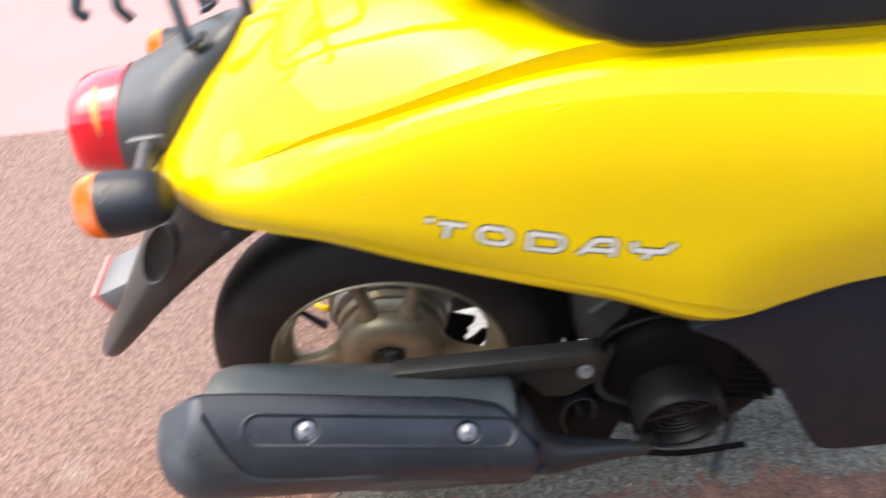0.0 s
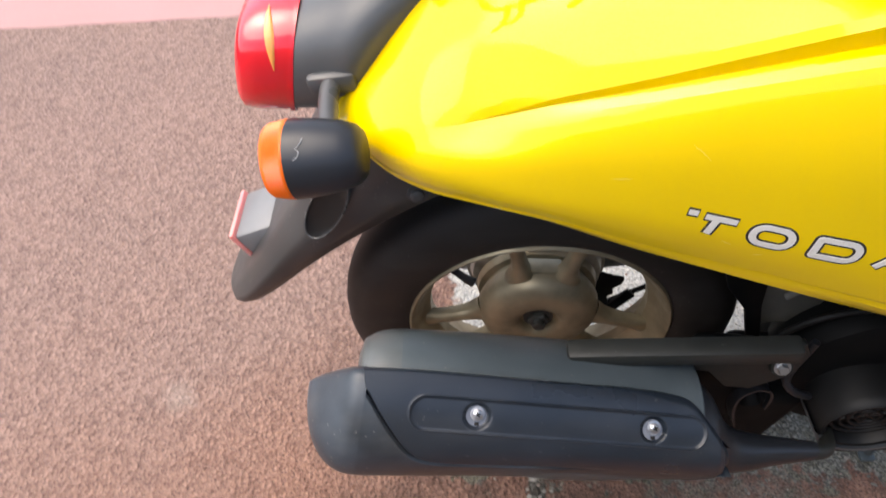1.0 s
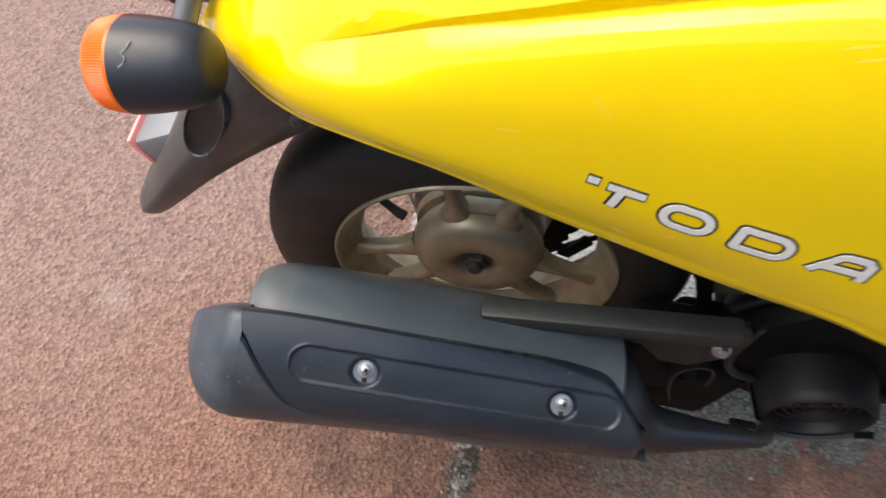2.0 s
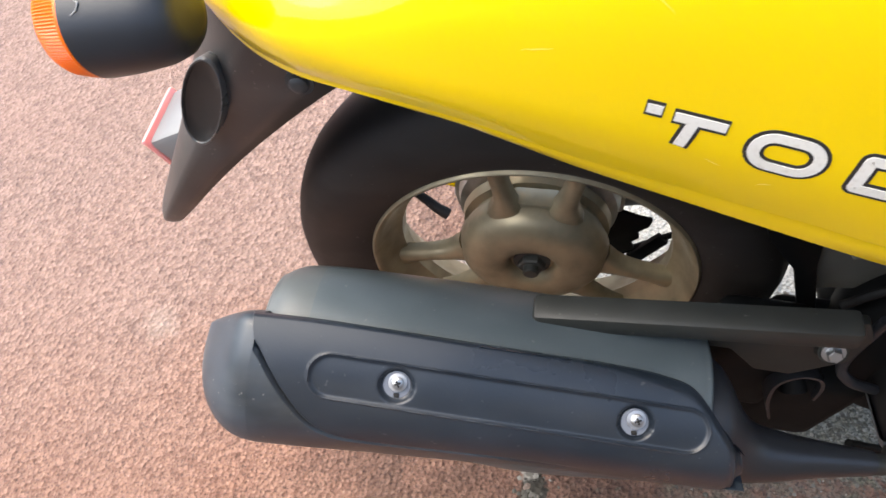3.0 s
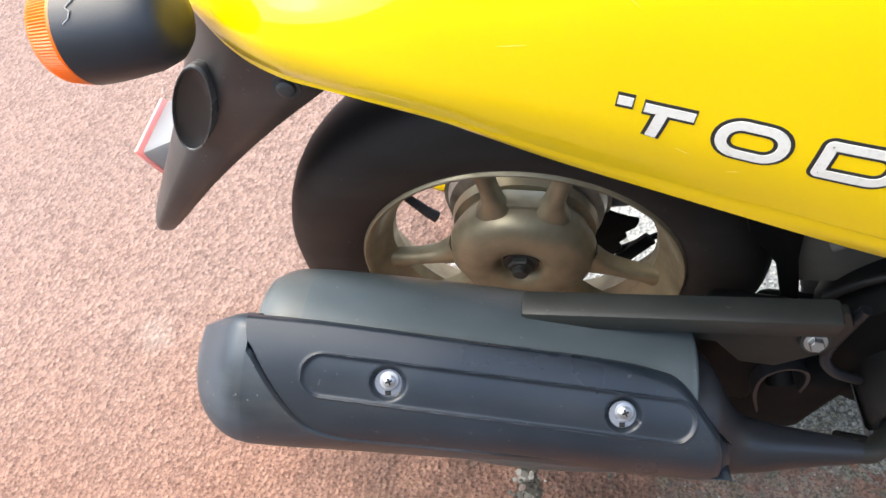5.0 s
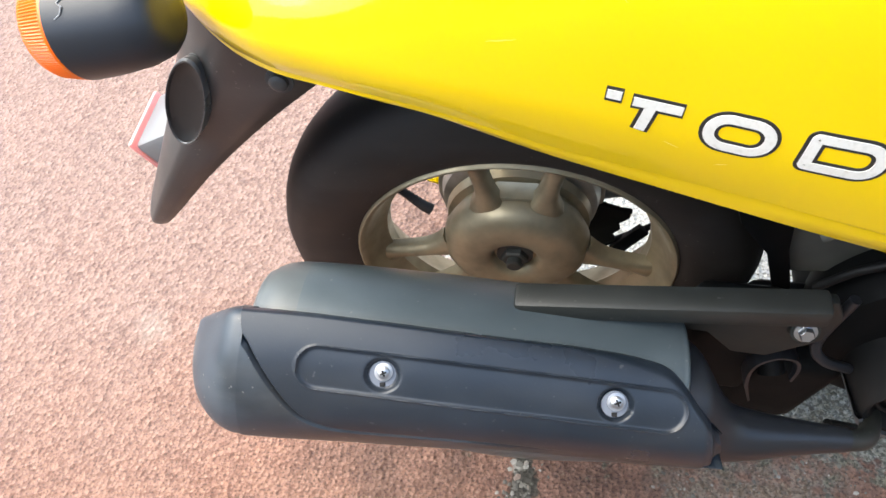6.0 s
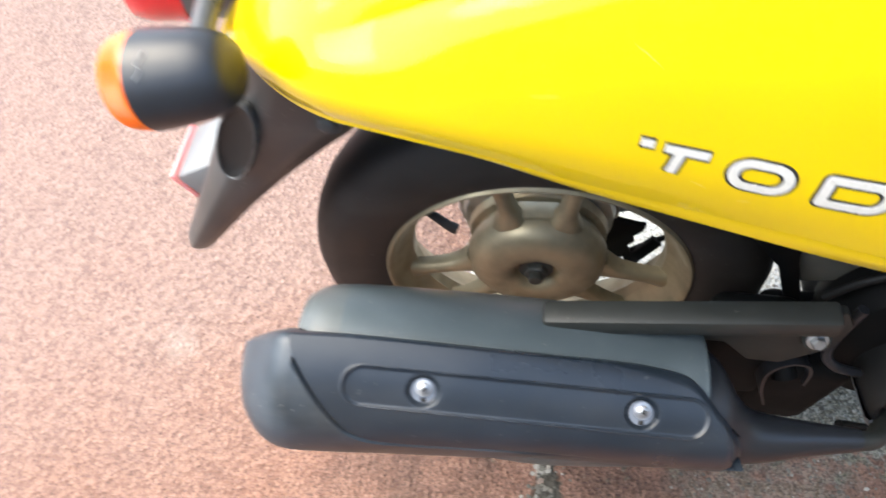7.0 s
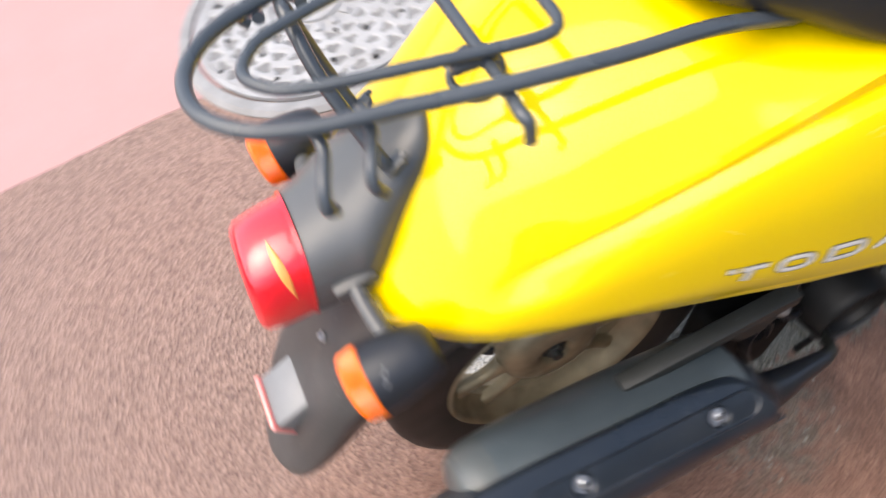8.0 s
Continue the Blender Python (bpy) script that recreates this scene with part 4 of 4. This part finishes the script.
rows = [[round_muffler(u, 360 * k / 72, shell_r(u) * tucked(u, 360 * k / 72)) for k in range(72)] for u in [-0.141, -0.136, -0.13] + list(np.linspace(-0.12, 0.114, 16)) + list(np.linspace(0.117, 0.132, 14))]
grid(bm, rows, True, True)
shell = part("silencer_shell", bm, SHELL, muffler, "dark grey painted steel shell")
bm = bmesh.new()
grid(bm, [[round_muffler(u, 360 * k / 72, shell_r(u)) for k in range(72)] for u in list(np.linspace(-0.176, -0.168, 8)) + list(np.linspace(-0.166, -0.141, 10))], True, True)
part("shell_end", bm, WORN, muffler, "scuffed pale end of the steel shell")

# heat shield: its upper border, the groove to the end cap, its underside and slanted front end
sh_hi = curve((-0.174, -0.14, -0.09, -0.037, 0.019, 0.056, 0.0935, 0.112, 0.122, 0.130, 0.1385, 0.150), (78, 80, 81.5, 82.5, 84, 85, 83.5, 80, 73, 65, 56, 44))
sh_lo = curve((-0.174, -0.1725, -0.1705, -0.164, -0.157, -0.143, -0.127, -0.118, -0.108, -0.095, -0.043, -0.006, 0.06, 0.15), (76.5, 74, 66, 58, 50, 35.5, 21, 16, 13, 12, 14, 16, 18, 20))
under = curve((-0.200, -0.1826, -0.1425, -0.1025, -0.062, -0.022, 0.019, 0.060, 0.10, 0.142, 0.172), (0.0755, 0.0752, 0.0728, 0.0697, 0.0665, 0.0632, 0.0605, 0.0578, 0.0546, 0.0505, 0.0440))
front_u = curve((-90, -18, 20, 44, 60, 90), (0.159, 0.163, 0.158, 0.150, 0.146, 0.144))
U0, U1 = -0.174, 0.150
B1, B2 = -0.0763, 0.0746


def shade_in(k):
    k = min(1.0, max(0.0, k))
    return k * k * (3 - 2 * k)


def body_r(u, th):
    """The outer radius of the plastic cover."""
    return under(u) + (0.0722 - under(u)) * shade_in((th + 12) / 58)


def skewed(u, th):
    """The front end slants back towards the top."""
    return u + (front_u(th) - U1) * shade_in((u - 0.06) / 0.09)


def groove(u):
    """How deep the joint between cap and shield is; it dies out forwards."""
    return 1 - shade_in((u + 0.05) / 0.11)


# rear cap: a closed dome, and a lip that wraps the lower outer side
def cap_r(u):
    k = max(0.0, (-0.1690 - u) / 0.0485)
    return (1 - min(1.0, k) ** 2.25) ** (1 / 2.25) + 0.005 * min(1.0, k) ** 4


bm = bmesh.new()
rows = []
for a in np.linspace(0, 1, 40):
    u = -0.2175 + 0.0490 * (1 - (1 - a) ** 0.5) ** 1.2
    row = []
    for k in range(120):
        th = -180 + 360 * k / 120
        across = math.cos(radians(159 - th))
        size = cap_r(u) * (body_r(-0.169, max(-85.0, min(79.0, th))) + 0.0008)
        low = 1.0 if across < 0.02 else (1 + (across / (0.205 * (size / 0.0745) + 1e-4)) ** 3.4) ** -0.294
        k = shade_in(size * low * math.sin(radians(th)) / 0.062)
        row.append(round_muffler(-0.1685 + (u + 0.1685) * (1 - 0.40 * k), th, size * low))
    rows.append(row)
grid(bm, rows, True, True)
steps = list(np.linspace(-0.1690, -0.166, 6)) + list(np.linspace(-0.165, -0.09, 50)) + list(np.linspace(-0.085, U1, 50)) + [U1 + 0.0002, U1 + 0.0006]
rows = []
for u in steps:
    hi = sh_lo(u) - 1.0 * groove(u)
    row = [round_muffler(skewed(u, -85), -85, under(u) - 0.006)]
    for k in range(49):
        th = -85 + (hi + 85) * k / 48
        gap = (hi - th) * radians(1) * 0.07
        r = body_r(u, th) + 0.0008 * shade_in((-0.08 - u) / 0.08) - 0.0030 * groove(u) * max(0.0, 1 - gap / 0.0028) ** 2
        r -= 0.013 * (1 - shade_in((U1 + 0.001 - u) / 0.016)) ** 1.6
        r -= 0.012 if u > U1 + 0.0004 else 0.0
        row.append(round_muffler(skewed(u, th), th, r))
    rows.append(row + [round_muffler(skewed(u, hi), hi, body_r(u, hi) - 0.006 * groove(u) - 0.0002)])
grid(bm, rows)
part("end_cap", bm, CAP, muffler, "black plastic end cap")

# heat shield with its long oval recess
bm = bmesh.new()
rows = []
for u in list(np.linspace(U0, -0.169, 24)) + list(np.linspace(-0.168, 0.10, 230)) + list(np.linspace(0.101, U1, 70)) + [U1 + 0.0002, U1 + 0.0006]:
    hi, lo = sh_hi(u), sh_lo(u)
    row = [round_muffler(skewed(u, hi), hi + 1.5, 0.0600)]
    n = 190
    for k in range(n + 1):
        th = hi + (lo - hi) * k / n
        at = skewed(u, th)
        edge = (th - lo) * radians(1) * 0.07
        r = body_r(u, th) + 0.0012 * groove(u) - 0.0042 * groove(u) * max(0.0, 1 - edge / 0.0030) ** 2
        # sloping upper border, and a fine lip round the front end
        away = max(0.0, hi - th) * radians(1) * 0.07
        wide = 0.0050 + 0.007 * shade_in((u - 0.03) / 0.09)
        r -= 0.0046 * (1 - shade_in(away / wide)) ** 1.2 + 0.002 * max(0.0, 1 - away / 0.002)
        ends = U1 - u
        r -= 0.013 * (1 - shade_in((ends + 0.001) / 0.018)) ** 1.6
        r += 0.0012 * math.exp(-((ends - 0.009) / 0.0012) ** 2) - 0.0008 * math.exp(-((ends - 0.0055) / 0.0012) ** 2)
        # long oval recess with a fine raised rim
        mid = 54.3 + 20 * at
        du = max(-0.1180 - at, 0, at - 0.1065)
        dv = (th - mid) * radians(1) * 0.0722
        dist = math.hypot(du, dv) - 0.0132
        r += -0.0014 / (1 + math.exp(dist / 0.0005)) + 0.0009 * math.exp(-((dist - 0.0010) / 0.0007) ** 2)
        # wells round the two screws
        for b in (B1, B2):
            dd = math.hypot(at - b, dv) - 0.0108
            r += -0.0042 / (1 + math.exp(min(60, dd / 0.0004)))
        r -= 0.012 if u > U1 + 0.0004 else 0.0
        row.append(round_muffler(at, th, r))
    row.append(round_muffler(skewed(u, lo), lo - 0.4 * groove(u), body_r(u, lo) - 0.006 * groove(u) - 0.0002))
    rows.append(row)
grid(bm, rows)
shield = part("heat_shield", bm, SHIELD, muffler, "black plastic heat shield")
for b in (B1, B2):
    mid = 54.3 + 20 * b
    out = round_muffler(b, mid, 1) - round_muffler(b, mid, 0)
    part("well_plate", turned([(0.0, 0.0), (0.0, 0.0086), (0.0010, 0.0086), (0.0012, 0.0)], out, round_muffler(b, mid, 0.0670), 32), ZINC, shield, "pale zinc washer in the well")
    # black block for the shade in the slot below the screw
    part("well_slot", block(round_muffler(b + 0.0008, mid - 5.6, 0.0680), (0.0036, 0.0022, 0.0030), 0.0004, Matrix.Rotation(radians(-40), 4, "X")), DARK, shield)
    head = bolt("shield_screw", round_muffler(b + 0.0004, mid + 1.6, 0.0688), out, 0.0041, shield, STEEL, "round", "bright zinc screw")
    # black bars for the shade in the cross slot
    for turn in (25, 115):
        m = Matrix.Translation(round_muffler(b + 0.0004, mid + 1.6, 0.0730)) @ Vector((0, 0, 1)).rotation_difference(out).to_matrix().to_4x4() @ Matrix.Rotation(radians(turn), 4, "Z")
        bm = block((0, 0, 0), (0.0044, 0.0010, 0.0020), 0.0002)
        bm.transform(m)
        part("cross_slot", bm, DARK, head)

# the cover's dark neck draws in to the exhaust pipe
bm = bmesh.new()
rows = []
neck = smooth_path([round_muffler(0.108, 40, 0.004), round_muffler(0.128, 40, 0.004), round_muffler(0.146, 30, 0.012), (0.163, -0.182, 0.252), (0.185, -0.183, 0.246), (0.212, -0.181, 0.242), (0.2516, -0.178, 0.235)], 6)
size = curve((0, 0.15, 0.30, 0.42, 0.52, 0.70, 1.0), (0.048, 0.047, 0.041, 0.029, 0.0225, 0.0175, 0.0088))
for i, p in enumerate(neck):
    f = i / (len(neck) - 1)
    row = []
    for k in range(48):
        a = 2 * math.pi * k / 48
        low = 1 - 0.14 * max(0.0, -math.sin(a)) * (1 - shade_in((f - 0.25) / 0.3))
        row.append(p + size(f) * low * (math.cos(a) * Vector((0, -1, 0)) + math.sin(a) * MV))
    rows.append(row)
grid(bm, rows, True, True)
part("exhaust_neck", bm, BLACK, muffler, "black neck tapering to the exhaust pipe")
part("exhaust_pipe", tube([(0.240, -0.178, 0.236), (0.272, -0.168, 0.216), (0.300, -0.115, 0.170), (0.34, -0.06, 0.15)], 0.0078, 16), STAY, muffler)
part("stay_rod", tube([(0.262, -0.140, 0.165), (0.300, -0.130, 0.130), (0.350, -0.124, 0.110), (0.420, -0.118, 0.106)], 0.0040, 10), ENGINE, muffler)

# stay that carries the muffler
stay = part("muffler_stay", plate([(0.020, 0.350), (0.020, 0.331), (0.060, 0.322), (0.150, 0.305), (0.170, 0.275), (0.195, 0.270), (0.226, 0.296), (0.232, 0.332), (0.224, 0.352), (0.120, 0.352)], -0.131, -0.123, 0.002), STAY, scooter, "dark steel muffler stay")
part("stay_flange", block((0.118, -0.1345, 0.3505), (0.200, 0.020, 0.020), 0.004, Matrix.Rotation(radians(-0.5), 4, "Y")), STAY, stay)
bolt("stay_bolt", (0.2110, -0.1345, 0.3185), (0, -1, 0.55), 0.0052, stay, STEEL)
part("bolt_boss", turned([(0.0, 0.0105), (0.0050, 0.0095), (0.0055, 0.0)], (0, -1, 0.55), (0.2110, -0.1300, 0.3160), 24), STAY, stay)
part("weld_tab", block((0.045, -0.128, 0.318), (0.036, 0.010, 0.018), 0.004, Matrix.Rotation(radians(15), 4, "Y")), STAY, stay)

# ---- engine ----
engine = tagged(new("engine"), "black engine shroud with round fan grille")
engine.parent = scooter
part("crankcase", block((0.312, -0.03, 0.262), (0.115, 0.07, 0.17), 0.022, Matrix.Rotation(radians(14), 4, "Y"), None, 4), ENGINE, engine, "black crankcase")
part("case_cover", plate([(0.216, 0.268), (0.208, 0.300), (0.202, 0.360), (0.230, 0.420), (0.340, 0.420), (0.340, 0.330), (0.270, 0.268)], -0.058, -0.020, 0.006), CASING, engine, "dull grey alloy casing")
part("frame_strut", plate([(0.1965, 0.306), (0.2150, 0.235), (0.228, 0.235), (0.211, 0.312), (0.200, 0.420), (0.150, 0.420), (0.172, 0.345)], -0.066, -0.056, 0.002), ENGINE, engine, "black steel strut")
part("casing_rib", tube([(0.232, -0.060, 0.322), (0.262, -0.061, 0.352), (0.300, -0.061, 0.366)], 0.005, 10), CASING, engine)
# black block added to fill the dark gap behind the muffler stay
part("bracket_filler", block((0.176, -0.094, 0.226), (0.074, 0.045, 0.116), 0.012, Matrix.Rotation(radians(10), 4, "Y"), None, 3), ENGINE, engine)
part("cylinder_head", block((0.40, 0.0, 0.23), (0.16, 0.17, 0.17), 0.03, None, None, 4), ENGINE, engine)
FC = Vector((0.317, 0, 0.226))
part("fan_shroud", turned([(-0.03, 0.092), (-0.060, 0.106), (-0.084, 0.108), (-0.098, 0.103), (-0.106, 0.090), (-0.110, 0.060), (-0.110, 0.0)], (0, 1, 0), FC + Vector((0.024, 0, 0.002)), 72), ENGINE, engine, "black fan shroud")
drum = part("fan_drum", turned([(-0.070, 0.056), (-0.110, 0.0530), (-0.140, 0.0495), (-0.148, 0.0480), (-0.151, 0.0455), (-0.150, 0.0425), (-0.146, 0.0405), (-0.134, 0.0395), (-0.132, 0.0)], (0, 1, 0), FC, 72), SHROUD, engine, "black drum round the fan grille")
for r in (0.011, 0.019, 0.027, 0.035):
    loop = [FC + Vector((r * math.cos(2 * math.pi * k / 40), -0.139, r * math.sin(2 * math.pi * k / 40))) for k in range(40)]
    part("grille_ring", tube(loop, 0.0021, 8, True, rounded=False), SHROUD, drum)
for k in range(3):
    a = math.pi * k / 3 + 0.3
    d = Vector((math.cos(a), 0, math.sin(a))) * 0.040
    part("grille_bar", tube([FC + d + Vector((0, -0.1375, 0)), FC - d + Vector((0, -0.1375, 0))], 0.0024, 8, rounded=False), SHROUD, drum)
for k in range(6):
    part("cooling_fin", block((0.402 + 0.004 * (k % 2), -0.100, 0.205 + 0.013 * k), (0.050, 0.030, 0.0045), 0.0015, Matrix.Rotation(radians(12), 4, "Y")), ENGINE, engine)
part("fin_bolt", turned([(0, 0.006), (-0.010, 0.006), (-0.012, 0.004), (-0.012, 0.0)], (0, 1, 0), (0.424, -0.112, 0.222), 6), ENGINE, engine)
part("shroud_rib", tube([(0.232, -0.080, 0.285), (0.258, -0.082, 0.315), (0.300, -0.082, 0.330), (0.350, -0.082, 0.328)], 0.0035, 10), SHROUD, engine)
SHROUD.node_tree.nodes["Principled BSDF"].inputs["Specular IOR Level"].default_value = 0.25
# bent strap over the hose, and the hose in it
bm = bmesh.new()
arch = smooth_path([(0.196, -0.128, 0.196), (0.191, -0.124, 0.222), (0.194, -0.119, 0.240), (0.208, -0.115, 0.247), (0.222, -0.113, 0.240), (0.227, -0.112, 0.224), (0.226, -0.113, 0.204)], 6)
centre = Vector((0.208, -0.118, 0.222))
rows = []
for p in arch:
    out = (p - centre)
    out.y = 0
    out.normalize()
    wide = Vector((0, -0.010, 0.004))
    rows.append([p - wide, p - wide + out * 0.0028, p + wide + out * 0.0028, p + wide])
grid(bm, rows, True, True)
part("hose_strap", bm, BLACK, engine, "bent black strap")
# two black blocks added to fill the dark gaps low in the engine
part("mount_filler", block((0.238, -0.070, 0.196), (0.100, 0.055, 0.085), 0.014, Matrix.Rotation(radians(8), 4, "Y"), None, 3), ENGINE, engine)
part("foot_filler", block((0.222, -0.098, 0.168), (0.078, 0.040, 0.112), 0.014, Matrix.Rotation(radians(14), 4, "Y"), None, 3), ENGINE, engine)
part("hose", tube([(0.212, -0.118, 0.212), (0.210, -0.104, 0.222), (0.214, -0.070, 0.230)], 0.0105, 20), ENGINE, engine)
part("cable", tube([(0.24, -0.118, 0.335), (0.228, -0.124, 0.285), (0.236, -0.128, 0.262), (0.262, -0.122, 0.235)], 0.0040, 10), BLACK, engine)
# the drum's lower lip is coloured pale for the light it catches
part("lower_lip", turned([(-0.100, 0.0560), (-0.130, 0.0535), (-0.1520, 0.0515), (-0.1550, 0.0490), (-0.1545, 0.0460)], (0, 1, 0), FC, 48, None, radians(35), radians(170)), LIT_LIP, engine, "lower lip of the fan drum, coloured pale for caught light")

stand = tagged(new("centre_stand"), "black steel centre stand")
stand.parent = scooter
for s in (-1, 1):
    part("stand_leg", tube([(0.42, s * 0.05, 0.15), (0.425, s * 0.07, 0.08), (0.41, s * 0.09, 0.010)], 0.0055, 12), SHELL, stand)
    part("stand_foot", block((0.410, s * 0.092, 0.004), (0.018, 0.014, 0.008), 0.003), SHELL, stand)
part("stand_bar", tube([(0.425, -0.07, 0.08), (0.425, 0.07, 0.08)], 0.009, 12, rounded=False), ENGINE, stand)

# ---- luggage rack ----
rack = tagged(new("luggage_rack"), "black tubular steel luggage rack")
rack.parent = scooter


def rack_z(x):
    return 0.760 - 0.11 * (x + 0.13)


def at_rack(x, y, dz=0.0):
    return (x, y, rack_z(x) + dz)


outer_half = [(0.125, 0.102), (0.095, 0.100), (0.04, 0.093), (-0.02, 0.083), (-0.08, 0.070), (-0.125, 0.060), (-0.157, 0.046), (-0.177, 0.024), (-0.183, 0.0)]
pts = [at_rack(x, -y) for x, y in outer_half] + [at_rack(x, y) for x, y in reversed(outer_half[:-1])]
pts[0], pts[-1] = (0.15, -0.100, 0.712), (0.15, 0.100, 0.712)
part("outer_tube", tube(pts, 0.0050, 14, steps=6), TUBE, rack)
inner_half = [(0.026, 0.030), (0.024, 0.050), (0.012, 0.058), (-0.03, 0.051), (-0.075, 0.041), (-0.115, 0.031), (-0.137, 0.021), (-0.150, 0.0)]
loop = [at_rack(x, -y) for x, y in inner_half] + [at_rack(x, y) for x, y in reversed(inner_half[:-1])]
loop.append(loop[0])
part("inner_loop", tube(loop, 0.0039, 12, True, steps=6), TUBE, rack)
part("cross_tube", tube([(-0.024, -0.103, 0.722), (-0.0235, -0.103, 0.736), at_rack(-0.025, -0.096, -0.008), at_rack(-0.023, -0.07, -0.009), at_rack(-0.022, 0, -0.009), at_rack(-0.023, 0.07, -0.009), at_rack(-0.025, 0.096, -0.008), (-0.0235, 0.103, 0.736), (-0.024, 0.103, 0.722)], 0.0041, 12), TUBE, rack)
part("support_tube", tube([(-0.094, -0.030, 0.664), (-0.099, -0.027, 0.680), (-0.110, 0.010, 0.722), at_rack(-0.112, 0.040, -0.012), at_rack(-0.111, 0.060, -0.010), (-0.104, 0.050, 0.70), (-0.096, 0.034, 0.664)], 0.0050, 12), TUBE, rack)
for s in (-1, 1):
    part("foot_plate", block((-0.092, s * 0.031, 0.671), (0.018, 0.012, 0.005), 0.002, Matrix.Rotation(radians(-25), 4, "Y")), TUBE, rack)
    bolt("foot_bolt", (-0.084, s * 0.032, 0.676), (-0.3, s * 0.3, 1), 0.0024, rack, TUBE)
    for x0, x1 in ((-0.128, -0.140), (-0.100, -0.112)):
        part("hook", tube([at_rack(x0, s * 0.052, -0.006), (x0, s * 0.066, rack_z(x0) - 0.012), (x0 - 0.008, s * 0.084, 0.742), (x1, s * 0.091, 0.732), (x1 + 0.004, s * 0.089, 0.721 if x0 > -0.12 else 0.726)], 0.0040, 10), TUBE, rack)
ring = [Vector((-0.028 + 0.016 * math.cos(a), -0.044 + 0.013 * math.sin(a), 0.727 + 0.008 * math.sin(a))) for a in (2 * math.pi * k / 32 for k in range(32))]
part("tie_ring", tube(ring, 0.0030, 10, True, rounded=False), TUBE, rack)
part("ring_saddle", block((-0.029, -0.050, 0.742), (0.030, 0.008, 0.007), 0.002, Matrix.Rotation(radians(6), 4, "Y")), TUBE, rack)
